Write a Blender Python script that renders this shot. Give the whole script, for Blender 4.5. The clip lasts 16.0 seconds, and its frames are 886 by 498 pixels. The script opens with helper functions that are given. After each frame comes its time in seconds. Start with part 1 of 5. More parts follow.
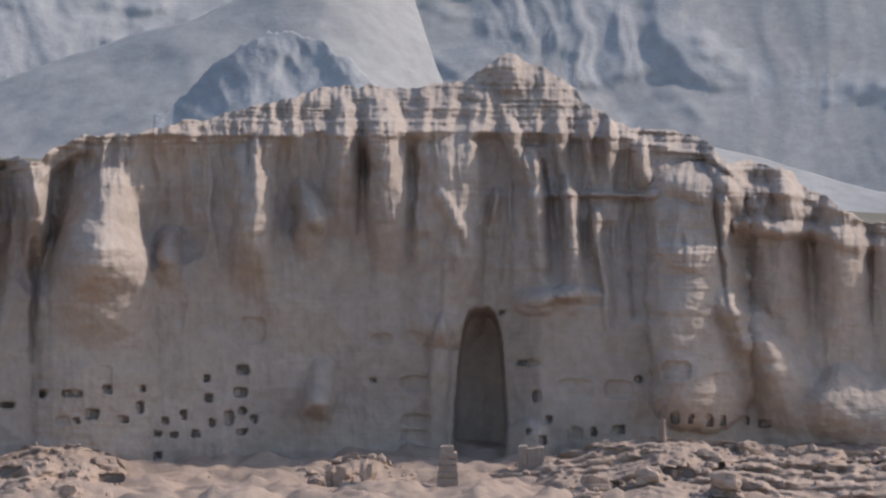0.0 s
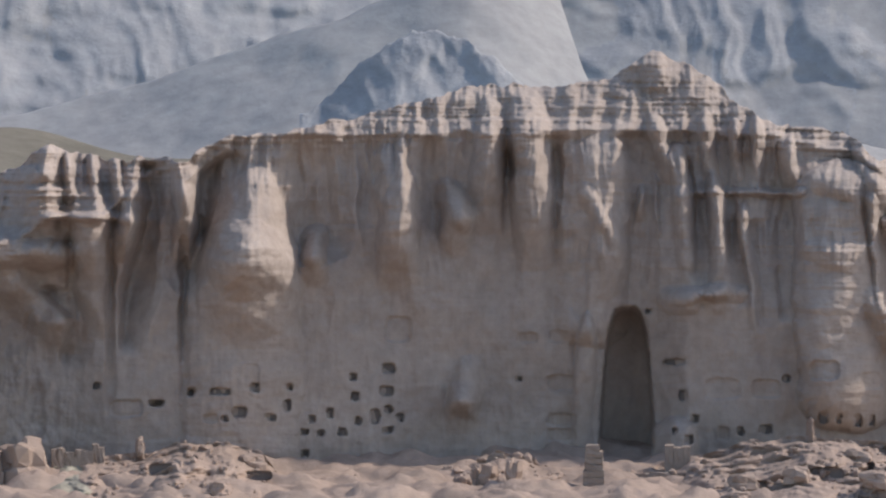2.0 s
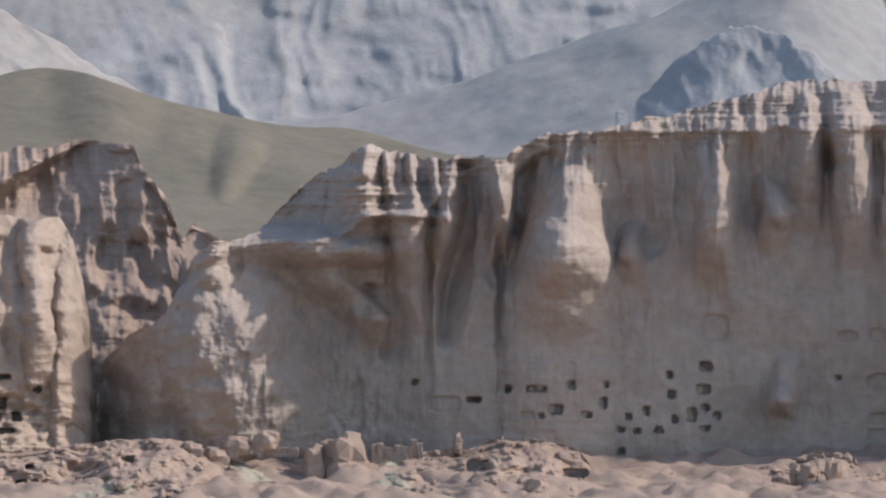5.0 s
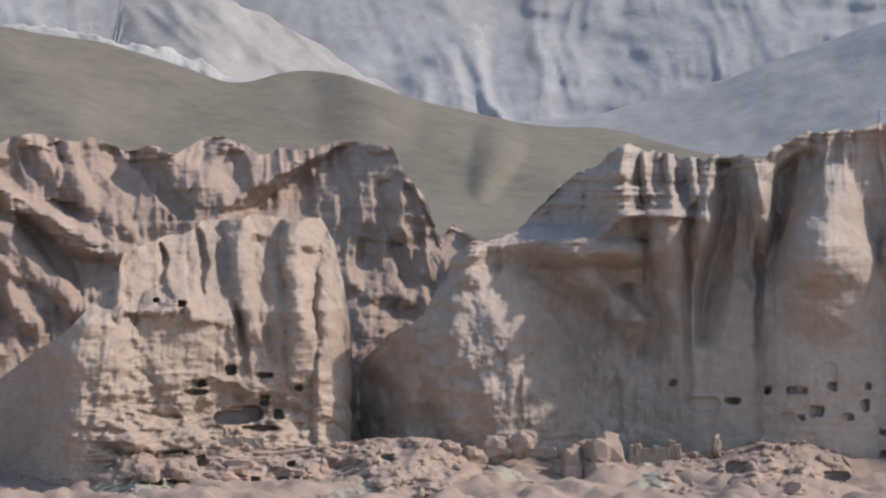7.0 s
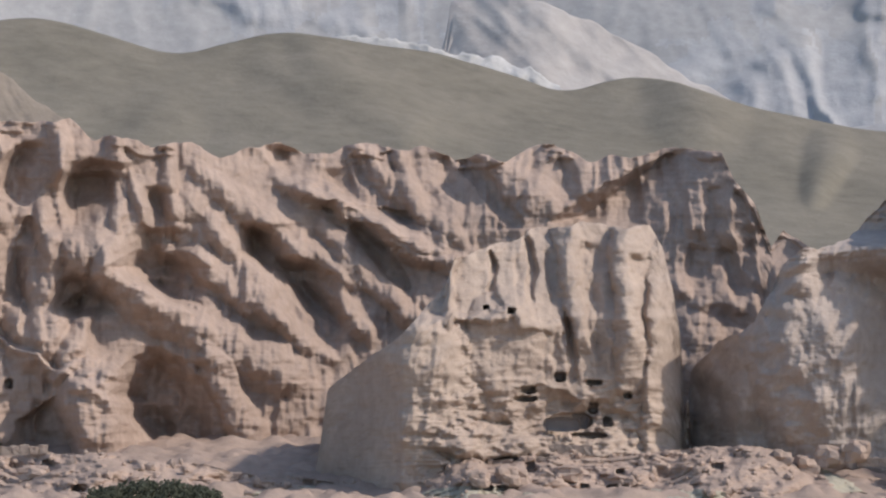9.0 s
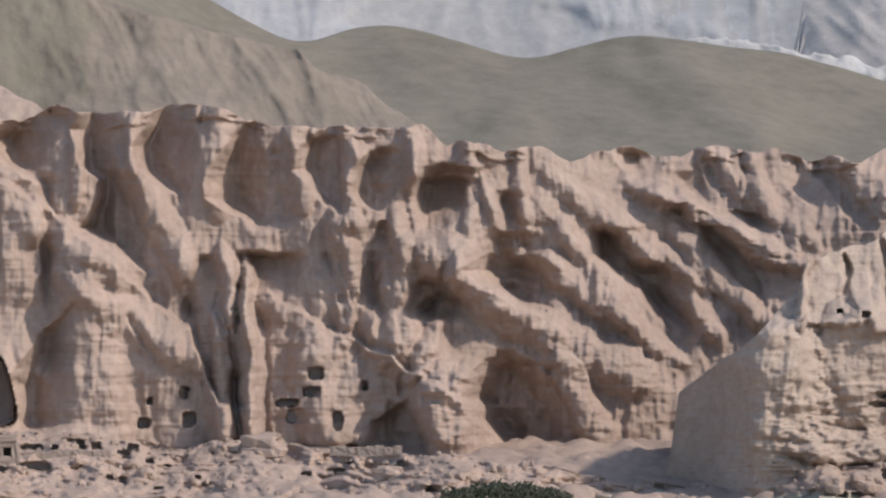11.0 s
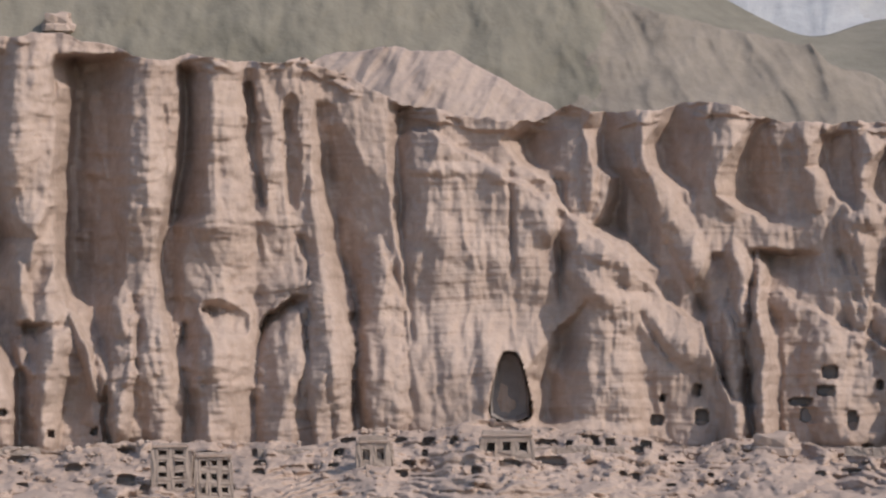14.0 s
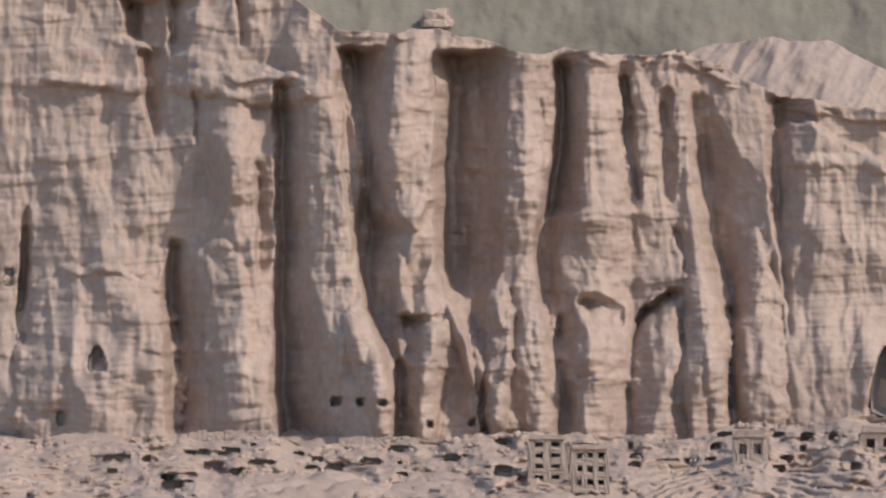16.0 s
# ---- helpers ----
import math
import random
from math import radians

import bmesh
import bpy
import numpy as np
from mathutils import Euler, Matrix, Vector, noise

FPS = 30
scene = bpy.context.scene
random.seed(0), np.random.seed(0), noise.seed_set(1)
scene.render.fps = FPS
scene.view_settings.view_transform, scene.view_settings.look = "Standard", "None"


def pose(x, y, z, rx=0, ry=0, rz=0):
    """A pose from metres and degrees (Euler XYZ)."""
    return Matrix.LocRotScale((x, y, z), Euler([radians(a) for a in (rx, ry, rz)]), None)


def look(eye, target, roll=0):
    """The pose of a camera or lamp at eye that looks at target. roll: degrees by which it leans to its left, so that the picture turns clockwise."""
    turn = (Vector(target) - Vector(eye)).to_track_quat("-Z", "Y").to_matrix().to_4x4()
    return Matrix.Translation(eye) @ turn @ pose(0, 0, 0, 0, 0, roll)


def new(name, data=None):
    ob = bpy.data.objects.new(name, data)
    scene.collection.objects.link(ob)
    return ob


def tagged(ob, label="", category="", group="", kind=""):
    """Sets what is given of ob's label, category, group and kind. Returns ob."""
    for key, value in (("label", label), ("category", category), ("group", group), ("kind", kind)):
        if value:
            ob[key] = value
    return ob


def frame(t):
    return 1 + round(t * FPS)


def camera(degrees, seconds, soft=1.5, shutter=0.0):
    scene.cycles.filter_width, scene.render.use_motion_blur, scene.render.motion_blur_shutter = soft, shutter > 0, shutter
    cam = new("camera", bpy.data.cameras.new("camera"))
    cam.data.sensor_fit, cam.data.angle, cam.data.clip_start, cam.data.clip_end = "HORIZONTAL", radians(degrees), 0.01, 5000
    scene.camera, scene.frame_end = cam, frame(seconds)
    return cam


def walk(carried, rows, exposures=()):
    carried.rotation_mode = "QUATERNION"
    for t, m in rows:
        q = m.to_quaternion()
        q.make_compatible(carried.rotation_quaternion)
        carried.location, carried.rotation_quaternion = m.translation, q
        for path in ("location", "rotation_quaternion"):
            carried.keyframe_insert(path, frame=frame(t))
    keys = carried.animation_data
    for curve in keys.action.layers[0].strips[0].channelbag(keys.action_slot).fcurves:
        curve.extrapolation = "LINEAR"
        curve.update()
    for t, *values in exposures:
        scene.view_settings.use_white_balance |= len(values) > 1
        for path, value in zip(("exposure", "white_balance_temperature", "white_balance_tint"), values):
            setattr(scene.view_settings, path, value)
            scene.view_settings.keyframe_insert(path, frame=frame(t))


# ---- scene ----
EYE = Vector((0.0, 0.0, 51.0))
SHELL = 568.0  # metres from the viewpoint to the great niche

cam = camera(22.0, 16.0, soft=2.3)
TURNS = [  # seconds, heading, tilt and lean in degrees
    (0, 0.000, 0.207, 0.253),
    (0.5, -0.737, 0.194, 0.240),
    (1, -1.601, 0.188, 0.215),
    (1.5, -2.624, 0.180, 0.186),
    (2, -3.652, 0.161, 0.158),
    (2.5, -4.831, 0.149, 0.133),
    (3, -6.098, 0.136, 0.114),
    (5.5, -13.090, 0.076, 0.080),
    (6, -14.675, 0.070, 0.077),
    (6.5, -16.366, 0.068, 0.072),
    (7, -18.057, 0.080, 0.064),
    (7.5, -19.849, 0.133, 0.052),
    (8, -21.897, 0.207, 0.037),
    (8.5, -24.040, 0.234, 0.017),
    (9, -26.310, 0.260, -0.005),
    (11.5, -37.322, 0.366, -0.143),
    (12, -39.523, 0.368, -0.170),
    (12.5, -41.512, 0.354, -0.193),
    (13, -43.646, 0.350, -0.214),
    (13.5, -45.779, 0.338, -0.230),
    (14, -47.923, 0.334, -0.242),
    (14.5, -50.221, 0.328, -0.248),
    (15, -52.519, 0.321, -0.250),
    (15.5, -54.928, 0.287, -0.246),
    (16, -57.351, 0.196, -0.235),
]


def facing(heading, tilt, lean):
    a, e = radians(heading), radians(tilt)
    way = Vector((math.sin(a) * math.cos(e), math.cos(a) * math.cos(e), math.sin(e)))
    return look(EYE, EYE + 100 * way, lean)


walk(cam, [(t, facing(a, e, r)) for t, a, e, r in TURNS])

# ---- light ----
SUN_HEIGHT, SUN_SIDE = 41.0, 16.0  # degrees above the horizon; degrees from +x towards +y
world = bpy.data.worlds.new("sky")
scene.world = world
world.use_nodes = True
wn = world.node_tree.nodes
sky = wn.new("ShaderNodeTexSky")
sky.sky_type, sky.sun_disc = "NISHITA", False
sky.sun_elevation, sky.sun_rotation = radians(SUN_HEIGHT), radians(90 - SUN_SIDE)
sky.air_density, sky.dust_density = 1.0, 0.9
world.node_tree.links.new(sky.outputs[0], wn["Background"].inputs[0])
wn["Background"].inputs[1].default_value = 0.122
lamp = bpy.data.lights.new("sun", "SUN")
lamp.energy, lamp.angle, lamp.color = 2.15, radians(1.5), (1.0, 0.91, 0.83)
e, a = radians(SUN_HEIGHT), radians(SUN_SIDE)
toward = Vector((math.cos(a) * math.cos(e), math.sin(a) * math.cos(e), math.sin(e)))
new("sun", lamp).matrix_world = look(toward * 900, (0, 0, 0))
scene.view_settings.exposure = 0.67


# ---- materials ----
def rock(name, dark, light, warm, scale=1.0, strata=0.5, bump=0.32, rough=0.95):
    """Weathered rock or earth: two base colours mixed by large stains, thin strata and grain."""
    m = bpy.data.materials.new(name)
    m.use_nodes = True
    n, l = m.node_tree.nodes, m.node_tree.links
    bsdf = n["Principled BSDF"]
    bsdf.inputs["Roughness"].default_value = rough
    bsdf.inputs["Specular IOR Level"].default_value = 0.15
    co = n.new("ShaderNodeTexCoord")

    def noise_of(size, detail, stretch=(1, 1, 1)):
        mp = n.new("ShaderNodeMapping")
        mp.inputs["Scale"].default_value = stretch
        l.new(co.outputs["Object"], mp.inputs[0])
        t = n.new("ShaderNodeTexNoise")
        t.inputs["Scale"].default_value = 1 / (size * scale)
        t.inputs["Detail"].default_value = detail
        t.inputs["Roughness"].default_value = 0.6
        l.new(mp.outputs[0], t.inputs[0])
        return t.outputs[0]

    def mix(fac, c0, c1, lo, hi):
        r = n.new("ShaderNodeMapRange")
        r.inputs[1].default_value, r.inputs[2].default_value = lo, hi
        l.new(fac, r.inputs[0])
        x = n.new("ShaderNodeMix")
        x.data_type = "RGBA"
        l.new(r.outputs[0], x.inputs[0])
        for sock, c in ((x.inputs[6], c0), (x.inputs[7], c1)):
            if isinstance(c, tuple):
                sock.default_value = (*c, 1)
            else:
                l.new(c, sock)
        return x.outputs[2]

    big, mid = noise_of(22, 4), noise_of(3.0, 6)
    bands = noise_of(9, 5, (0.12, 0.12, 5.0))
    fine = noise_of(0.5, 4)
    c = mix(big, dark, light, 0.35, 0.65)
    c = mix(bands, c, warm, 0.55, 0.55 + 0.3 / max(strata, 0.01))
    c2 = mix(mid, tuple(v * 0.72 for v in dark), tuple(min(0.8, v * 1.12) for v in light), 0.3, 0.7)
    x = n.new("ShaderNodeMix")
    x.data_type = "RGBA"
    x.inputs[0].default_value = 0.35
    l.new(c, x.inputs[6]), l.new(c2, x.inputs[7])
    l.new(x.outputs[2], bsdf.inputs["Base Color"])
    add = n.new("ShaderNodeMath")
    add.operation = "MULTIPLY_ADD"
    add.inputs[1].default_value = 0.35
    l.new(fine, add.inputs[0]), l.new(mid, add.inputs[2])
    b = n.new("ShaderNodeBump")
    b.inputs["Strength"].default_value, b.inputs["Distance"].default_value = bump, 0.8 * scale
    l.new(add.outputs[0], b.inputs["Height"])
    l.new(b.outputs[0], bsdf.inputs["Normal"])
    return m


M_CLIFF = rock("cliff_rock", (0.339, 0.278, 0.240), (0.427, 0.354, 0.306), (0.481, 0.376, 0.315))
M_COLUMN = rock("column_rock", (0.306, 0.228, 0.184), (0.408, 0.310, 0.252), (0.476, 0.340, 0.272))
M_PALE = rock("pale_rock", (0.343, 0.269, 0.221), (0.428, 0.337, 0.272), (0.477, 0.364, 0.288))
M_EARTH = rock("dry_earth", (0.298, 0.225, 0.182), (0.418, 0.314, 0.252), (0.450, 0.330, 0.262), strata=0.1, bump=0.5)
M_GRASS = rock("sparse_grass", (0.313, 0.290, 0.227), (0.422, 0.375, 0.296), (0.438, 0.375, 0.296), strata=0.1, bump=0.5)
M_PINK = rock("pink_scree", (0.275, 0.210, 0.174), (0.353, 0.271, 0.224), (0.364, 0.268, 0.221), strata=0.2)
M_HILL = rock("hill_grass", (0.150, 0.134, 0.104), (0.204, 0.180, 0.142), (0.233, 0.198, 0.154), scale=4, strata=0.1, bump=0.3)
M_FLUTE = rock("grey_gully_rock", (0.168, 0.141, 0.115), (0.236, 0.197, 0.160), (0.244, 0.197, 0.156), scale=2, strata=0.1, bump=0.4)
M_FAN = rock("pale_scree", (0.310, 0.299, 0.294), (0.375, 0.362, 0.349), (0.392, 0.370, 0.354), scale=6, strata=0.1, bump=0.2)
M_FAR = rock("far_rock", (0.306, 0.303, 0.309), (0.380, 0.372, 0.370), (0.429, 0.408, 0.396), scale=8, strata=0.2, bump=0.3)
M_BROWN = rock("brown_scree", (0.315, 0.290, 0.274), (0.394, 0.364, 0.339), (0.419, 0.383, 0.351), scale=6, strata=0.1, bump=0.3)
M_WHITE = rock("chalky_rock", (0.389, 0.373, 0.358), (0.486, 0.467, 0.447), (0.506, 0.477, 0.447), scale=3, strata=0.1, bump=0.3)
# darker than the cliffs: shade inside openings, put into the base colour
M_CAVE = rock("cave_shade_rock", (0.184, 0.159, 0.147), (0.253, 0.218, 0.201), (0.287, 0.241, 0.213), strata=0.1)
M_ADOBE = rock("mud_brick", (0.273, 0.217, 0.180), (0.360, 0.286, 0.236), (0.373, 0.286, 0.236), scale=0.5, strata=0.3)
M_LEAF = rock("shrub_leaf", (0.057, 0.063, 0.046), (0.098, 0.103, 0.069), (0.086, 0.092, 0.063), scale=0.3, strata=0.1)


# ---- terrain tools ----
def lattice(ix, iy, seed):
    v = np.sin(ix * 127.1 + iy * 311.7 + seed * 74.7) * 43758.5453
    return v - np.floor(v)


def wave(x, y, seed=0):
    """Smooth value noise from -1 to 1."""
    x, y = 0.82 * x + 0.57 * y + 3.1 * seed, 0.82 * y - 0.57 * x
    ix, iy = np.floor(x), np.floor(y)
    fx, fy = x - ix, y - iy
    fx, fy = fx * fx * fx * (fx * (fx * 6 - 15) + 10), fy * fy * fy * (fy * (fy * 6 - 15) + 10)
    a, b = lattice(ix, iy, seed), lattice(ix + 1, iy, seed)
    c, d = lattice(ix, iy + 1, seed), lattice(ix + 1, iy + 1, seed)
    return 2 * ((a * (1 - fx) + b * fx) * (1 - fy) + (c * (1 - fx) + d * fx) * fy) - 1


def fbm(x, y, seed=0, octaves=4):
    total, amp = 0, 1.0
    for k in range(octaves):
        total = total + amp * wave(x * 2 ** k + 17.3 * k, y * 2 ** k - 9.1 * k, seed + k)
        amp *= 0.5
    return total


def ridged(x, y, seed=0, octaves=4):
    total, amp = 0, 1.0
    for k in range(octaves):
        total = total + amp * (1 - 2 * np.abs(wave(x * 2 ** k + 5.3 * k, y * 2 ** k + 3.7 * k, seed + k)))
        amp *= 0.5
    return total


def smooth(lo, hi, v):
    t = np.clip((v - lo) / (hi - lo), 0, 1)
    return t * t * (3 - 2 * t)


def along(points, s):
    p = np.array(points)
    return np.interp(s, p[:, 0], p[:, 1])


def place(s, h, r):
    """World place of bearing s (metres along the shell), nominal height h and distance r."""
    az = s / SHELL
    return np.stack([r * np.sin(az), r * np.cos(az), EYE.z + r * (h - EYE.z) / SHELL], -1)


def mesh_of(name, verts, quads, mats, smooth_shade=True):
    me = bpy.data.meshes.new(name)
    me.vertices.add(len(verts))
    me.vertices.foreach_set("co", np.asarray(verts, dtype=np.float32).ravel())
    me.loops.add(quads.size)
    me.loops.foreach_set("vertex_index", quads.astype(np.int32).ravel())
    me.polygons.add(len(quads))
    me.polygons.foreach_set("loop_start", np.arange(0, quads.size, 4, dtype=np.int32))
    me.polygons.foreach_set("use_smooth", np.full(len(quads), smooth_shade))
    for m in mats:
        me.materials.append(m)
    me.update(calc_edges=True)
    return me


def grid(nr, nc):
    """Quads of a grid of nr rows and nc columns, facing the viewpoint."""
    i = np.arange(nr * nc).reshape(nr, nc)
    return np.stack([i[:-1, :-1], i[:-1, 1:], i[1:, 1:], i[1:, :-1]], -1).reshape(-1, 4)


FADE = {"cliff_a": 0.88, "cliff_c": 0.4}
WEAR = {"cliff_d": 0.6, "hill": 0.0, "cliff_a": 0.4, "cliff_c": 1.0}
STROKES = {}
HELD = {}
CAVES = {}
SHADES = {}
SHOULDERS = {}


def stroke(sheet_name, s0, h0, s1, h1, width, depth, power=0.6, taper=1.0):
    """A rib (depth > 0) or gully (depth < 0) of the rock along a line, width to each side."""
    STROKES.setdefault(sheet_name, []).append((s0, h0, s1, h1, width, depth, power, taper))


def shade(sheet_name, rows, k):
    """A flank that faces away from the sun: rows (height, valley, crest); it rises from its valley to its crest, k metres deep for each metre across."""
    SHADES.setdefault(sheet_name, []).append((np.array(rows), k))


def shoulder(sheet_name, s0, h1, h0, w1, w0, depth):
    """A cone-shaped shoulder of rock that grows from nothing at h1 to its full depth at h0, then fades into the face."""
    SHOULDERS.setdefault(sheet_name, []).append((s0, h1, h0, w1, w0, depth))


def cave(sheet_name, s, h, width, height, depth=4.0, taper=1.0):
    CAVES.setdefault(sheet_name, []).append((s, h, width, height, depth, taper))


def carve(sheet_name, s, h, r):
    k, fade = WEAR.get(sheet_name, 1.0), FADE.get(sheet_name, 0.0)
    ws = s + k * 1.3 * fbm(s / 7, h / 9, 31, 5)
    wh = h + k * 1.8 * fbm(s / 8, h / 7, 47, 5)
    rough = 1 + k * 0.32 * fbm(s / 6, h / 3.5, 52, 4)
    worn = 1 + k * 0.09 * fbm(s / 7, h / 2.6, 58, 4)
    for s0, h0, s1, h1, w, d, p, tp in STROKES.get(sheet_name, ()):
        m = 1.2 * w * max(1, tp) + 3.0 * w
        box = (ws > min(s0, s1) - m) & (ws < max(s0, s1) + m) & (wh > min(h0, h1) - m) & (wh < max(h0, h1) + m)
        if not box.any():
            continue
        x, y = ws[box], wh[box]
        dx, dy = s1 - s0, h1 - h0
        length = max(math.hypot(dx, dy), 1e-3)
        dx, dy = dx / length, dy / length
        t = ((x - s0) * dx + (y - h0) * dy)
        lateral = np.abs((x - s0) * dy - (y - h0) * dx)
        over = np.maximum(np.maximum(-t, t - length), 0)
        wide = w * (1 + (tp - 1) * np.clip(t / length, 0, 1)) * (0.75 + 0.35 * rough[box])
        reach = 0.9 if w > 8 else 2.4 if length > 2 * w else 1.2
        u2 = (lateral / wide) ** 2 + (over / (reach * wide)) ** 2
        f = np.clip(1 - u2, 0, 1)
        f = f ** p * (1 + 0.15 * f)
        if fade and length > 2 * w and w < 8:
            low = np.clip(t / length, 0, 1) if dy < 0 else 1 - np.clip(t / length, 0, 1)
            f = f * (1 - fade * low ** 1.5)
        r[box] -= d * f * (worn[box] if d > 0 else 1)
    for s0, h1, h0, w1, w0, d in SHOULDERS.get(sheet_name, ()):
        low = h0 - 1.2 * (h1 - h0)
        box = (np.abs(ws - s0) < 1.3 * w0) & (wh < h1) & (wh > low)
        if not box.any():
            continue
        t = np.clip((h1 - wh[box]) / (h1 - h0), 0, 1)
        u = (ws[box] - s0) / (w1 + (w0 - w1) * t)
        r[box] -= d * t * np.clip(1 - u * u, 0, 1) ** 0.7 * smooth(low, h0, wh[box]) * (0.85 + 0.3 * rough[box] * 0.5)
    es = s + 0.8 * k * fbm(s / 6, h / 5, 131, 4)
    eh = h + 0.8 * k * fbm(s / 5, h / 6, 147, 4)
    for rows, steep in SHADES.get(sheet_name, ()):
        h0, h1 = rows[0, 0], rows[-1, 0]
        box = (eh > h0 - 3) & (eh < h1 + 1.5) & (es > rows[:, 1].min() - 12) & (es < rows[:, 2].max() + 4)
        if not box.any():
            continue
        x, y = es[box], eh[box]
        left, right = np.interp(y, rows[:, 0], rows[:, 1]), np.interp(y, rows[:, 0], rows[:, 2])
        wide = np.maximum(right - left, 0.3)
        u = (x - left) / wide
        f = np.clip(np.minimum(1.04 - u, 1.04 + u / 0.34), 0, 0.97)
        r[box] += steep * wide * f * smooth(h1 + 1.5, h1 - 1.0, y) * smooth(h0 - 3, h0 + 1.5, y)
    for s0, h0, w, hh, d, tp in CAVES.get(sheet_name, ()):
        near = (np.abs(s - s0) < w) & (np.abs(h - h0) < hh)
        x, y = (s[near] - s0) / (w / 2), (h[near] - h0) / (hh / 2)
        x = x / (1 + (tp - 1) * np.clip((y + 1) / 2, 0, 1))
        x = x + 0.35 / w * fbm(s[near] / 1.2, h[near] / 1.2, 3, 2)
        y = y + 0.35 / hh * fbm(s[near] / 1.2, h[near] / 1.2, 8, 2)
        u = (np.abs(x) ** 4 + np.abs(y) ** 4) ** 0.25
        r[near] += d * smooth(1.08, 0.92, u)
    return r


def strata(s, h, seed=0):
    """Thin beds of harder and softer rock, from about -1 to 1, that fade in and out along the face."""
    hh = h + 0.8 * fbm(s / 28, h / 40, 71 + seed, 3)
    bed = wave(hh / 1.1, s / 70, 83 + seed) + 0.7 * wave(hh / 0.55, s / 40, 85 + seed) + 0.8 * wave(hh / 3.3, s / 90, 87 + seed)
    return bed * (0.55 + 0.45 * wave(s / 13, h / 9, 91 + seed)) * 0.6


def rills(s, h, seed=0):
    """Narrow vertical wash channels."""
    x = s + 0.8 * fbm(s / 9, h / 12, 95 + seed, 3)
    return ridged(x / 3.2, h / 26, 97 + seed, 3) * (0.5 + 0.5 * wave(s / 17, h / 15, 99 + seed))


def sheet(name, s0, s1, step, top, bottom, rows, depth, mats, back=120.0, drop=0.0, jag=1.0, jag_size=4.0, paint=None, soften=0.0):
    """A rock face seen over bearings s0 to s1: skyline, foot, and a distance for each point; it runs back behind its skyline."""
    s = np.arange(s0, s1 + step, step)
    line = along(top, s)
    if soften:
        n = max(1, round(soften / step))
        line = np.convolve(np.pad(line, n, mode="edge"), np.ones(2 * n + 1) / (2 * n + 1), "valid")
    hi = line + jag * fbm(s / jag_size, s * 0, 7, 5)
    lo = along(bottom, s) if isinstance(bottom, list) else np.full_like(s, bottom)
    hi = np.maximum(hi, lo + 0.5)
    v = np.linspace(0, 1, rows)[:, None]
    h = lo + (hi - lo) * v
    ss = np.broadcast_to(s, h.shape).copy()
    n = max(1, round(25 / step))
    broad = np.convolve(np.pad(line, n, mode="edge"), np.ones(2 * n + 1) / (2 * n + 1), "valid")
    r = carve(name, ss, h, depth(ss, h, np.clip((h - lo) / np.maximum(broad - lo, 1), 0, 1.3)))
    front = place(ss, h, r)
    k = np.linspace(0, 1, 9)[1:, None] ** 1.5
    rim, rr = front[-1], r[-1]
    rb = rr + back * k
    tops = place(s + 0 * k, h[-1] + 0 * k, rb)
    tops[..., 2] = rim[:, 2] - drop * k + 0.5 * fbm((s + 0 * k) / 8, rb / 12, 3) * np.minimum(1, k * 4)
    v3 = np.concatenate([front, tops])
    HELD[name] = (s, lo, hi, r, rows)
    ob = new(name, mesh_of(name, v3.reshape(-1, 3), grid(len(v3), len(s)), mats))
    if paint:
        index = paint(ss, h, r)
        nq = (len(v3) - 1) * (len(s) - 1)
        full = np.zeros((len(v3) - 1, len(s) - 1), dtype=np.int32)
        full[: rows - 1] = index[:-1, :-1]
        full[rows - 1:] = index[-1, :-1]
        ob.data.polygons.foreach_set("material_index", full.ravel()[:nq])
    return ob


def reach_of(name, s, h):
    """Distance of the rock face of a sheet at bearing s and nominal height h."""
    ss, lo, hi, r, rows = HELD[name]
    i = int(np.clip(np.searchsorted(ss, s), 0, len(ss) - 1))
    k = int(np.clip(round((h - lo[i]) / (hi[i] - lo[i]) * (rows - 1)), 0, rows - 1))
    return float(r[k, i])


def part(name, bm, material, parent, label=""):
    me = bpy.data.meshes.new(name)
    bm.to_mesh(me)
    bm.free()
    me.materials.append(material)
    ob = new(name, me)
    ob.parent = parent
    return tagged(ob, label)


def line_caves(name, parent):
    """A lining added inside each cave mouth of a cliff, toned dark to deepen its shade."""
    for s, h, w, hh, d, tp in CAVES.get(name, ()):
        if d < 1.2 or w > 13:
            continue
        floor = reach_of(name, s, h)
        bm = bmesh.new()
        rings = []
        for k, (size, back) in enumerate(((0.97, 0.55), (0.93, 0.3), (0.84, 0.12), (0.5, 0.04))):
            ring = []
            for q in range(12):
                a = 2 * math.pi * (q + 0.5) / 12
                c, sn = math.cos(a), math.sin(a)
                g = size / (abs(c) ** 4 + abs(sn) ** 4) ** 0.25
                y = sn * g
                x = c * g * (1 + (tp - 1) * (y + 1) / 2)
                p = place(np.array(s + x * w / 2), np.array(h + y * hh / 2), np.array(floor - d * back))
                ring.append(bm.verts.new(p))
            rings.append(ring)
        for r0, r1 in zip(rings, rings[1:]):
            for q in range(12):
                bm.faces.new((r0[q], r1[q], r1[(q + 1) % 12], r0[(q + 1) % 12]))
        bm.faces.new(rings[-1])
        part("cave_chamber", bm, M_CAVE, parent)


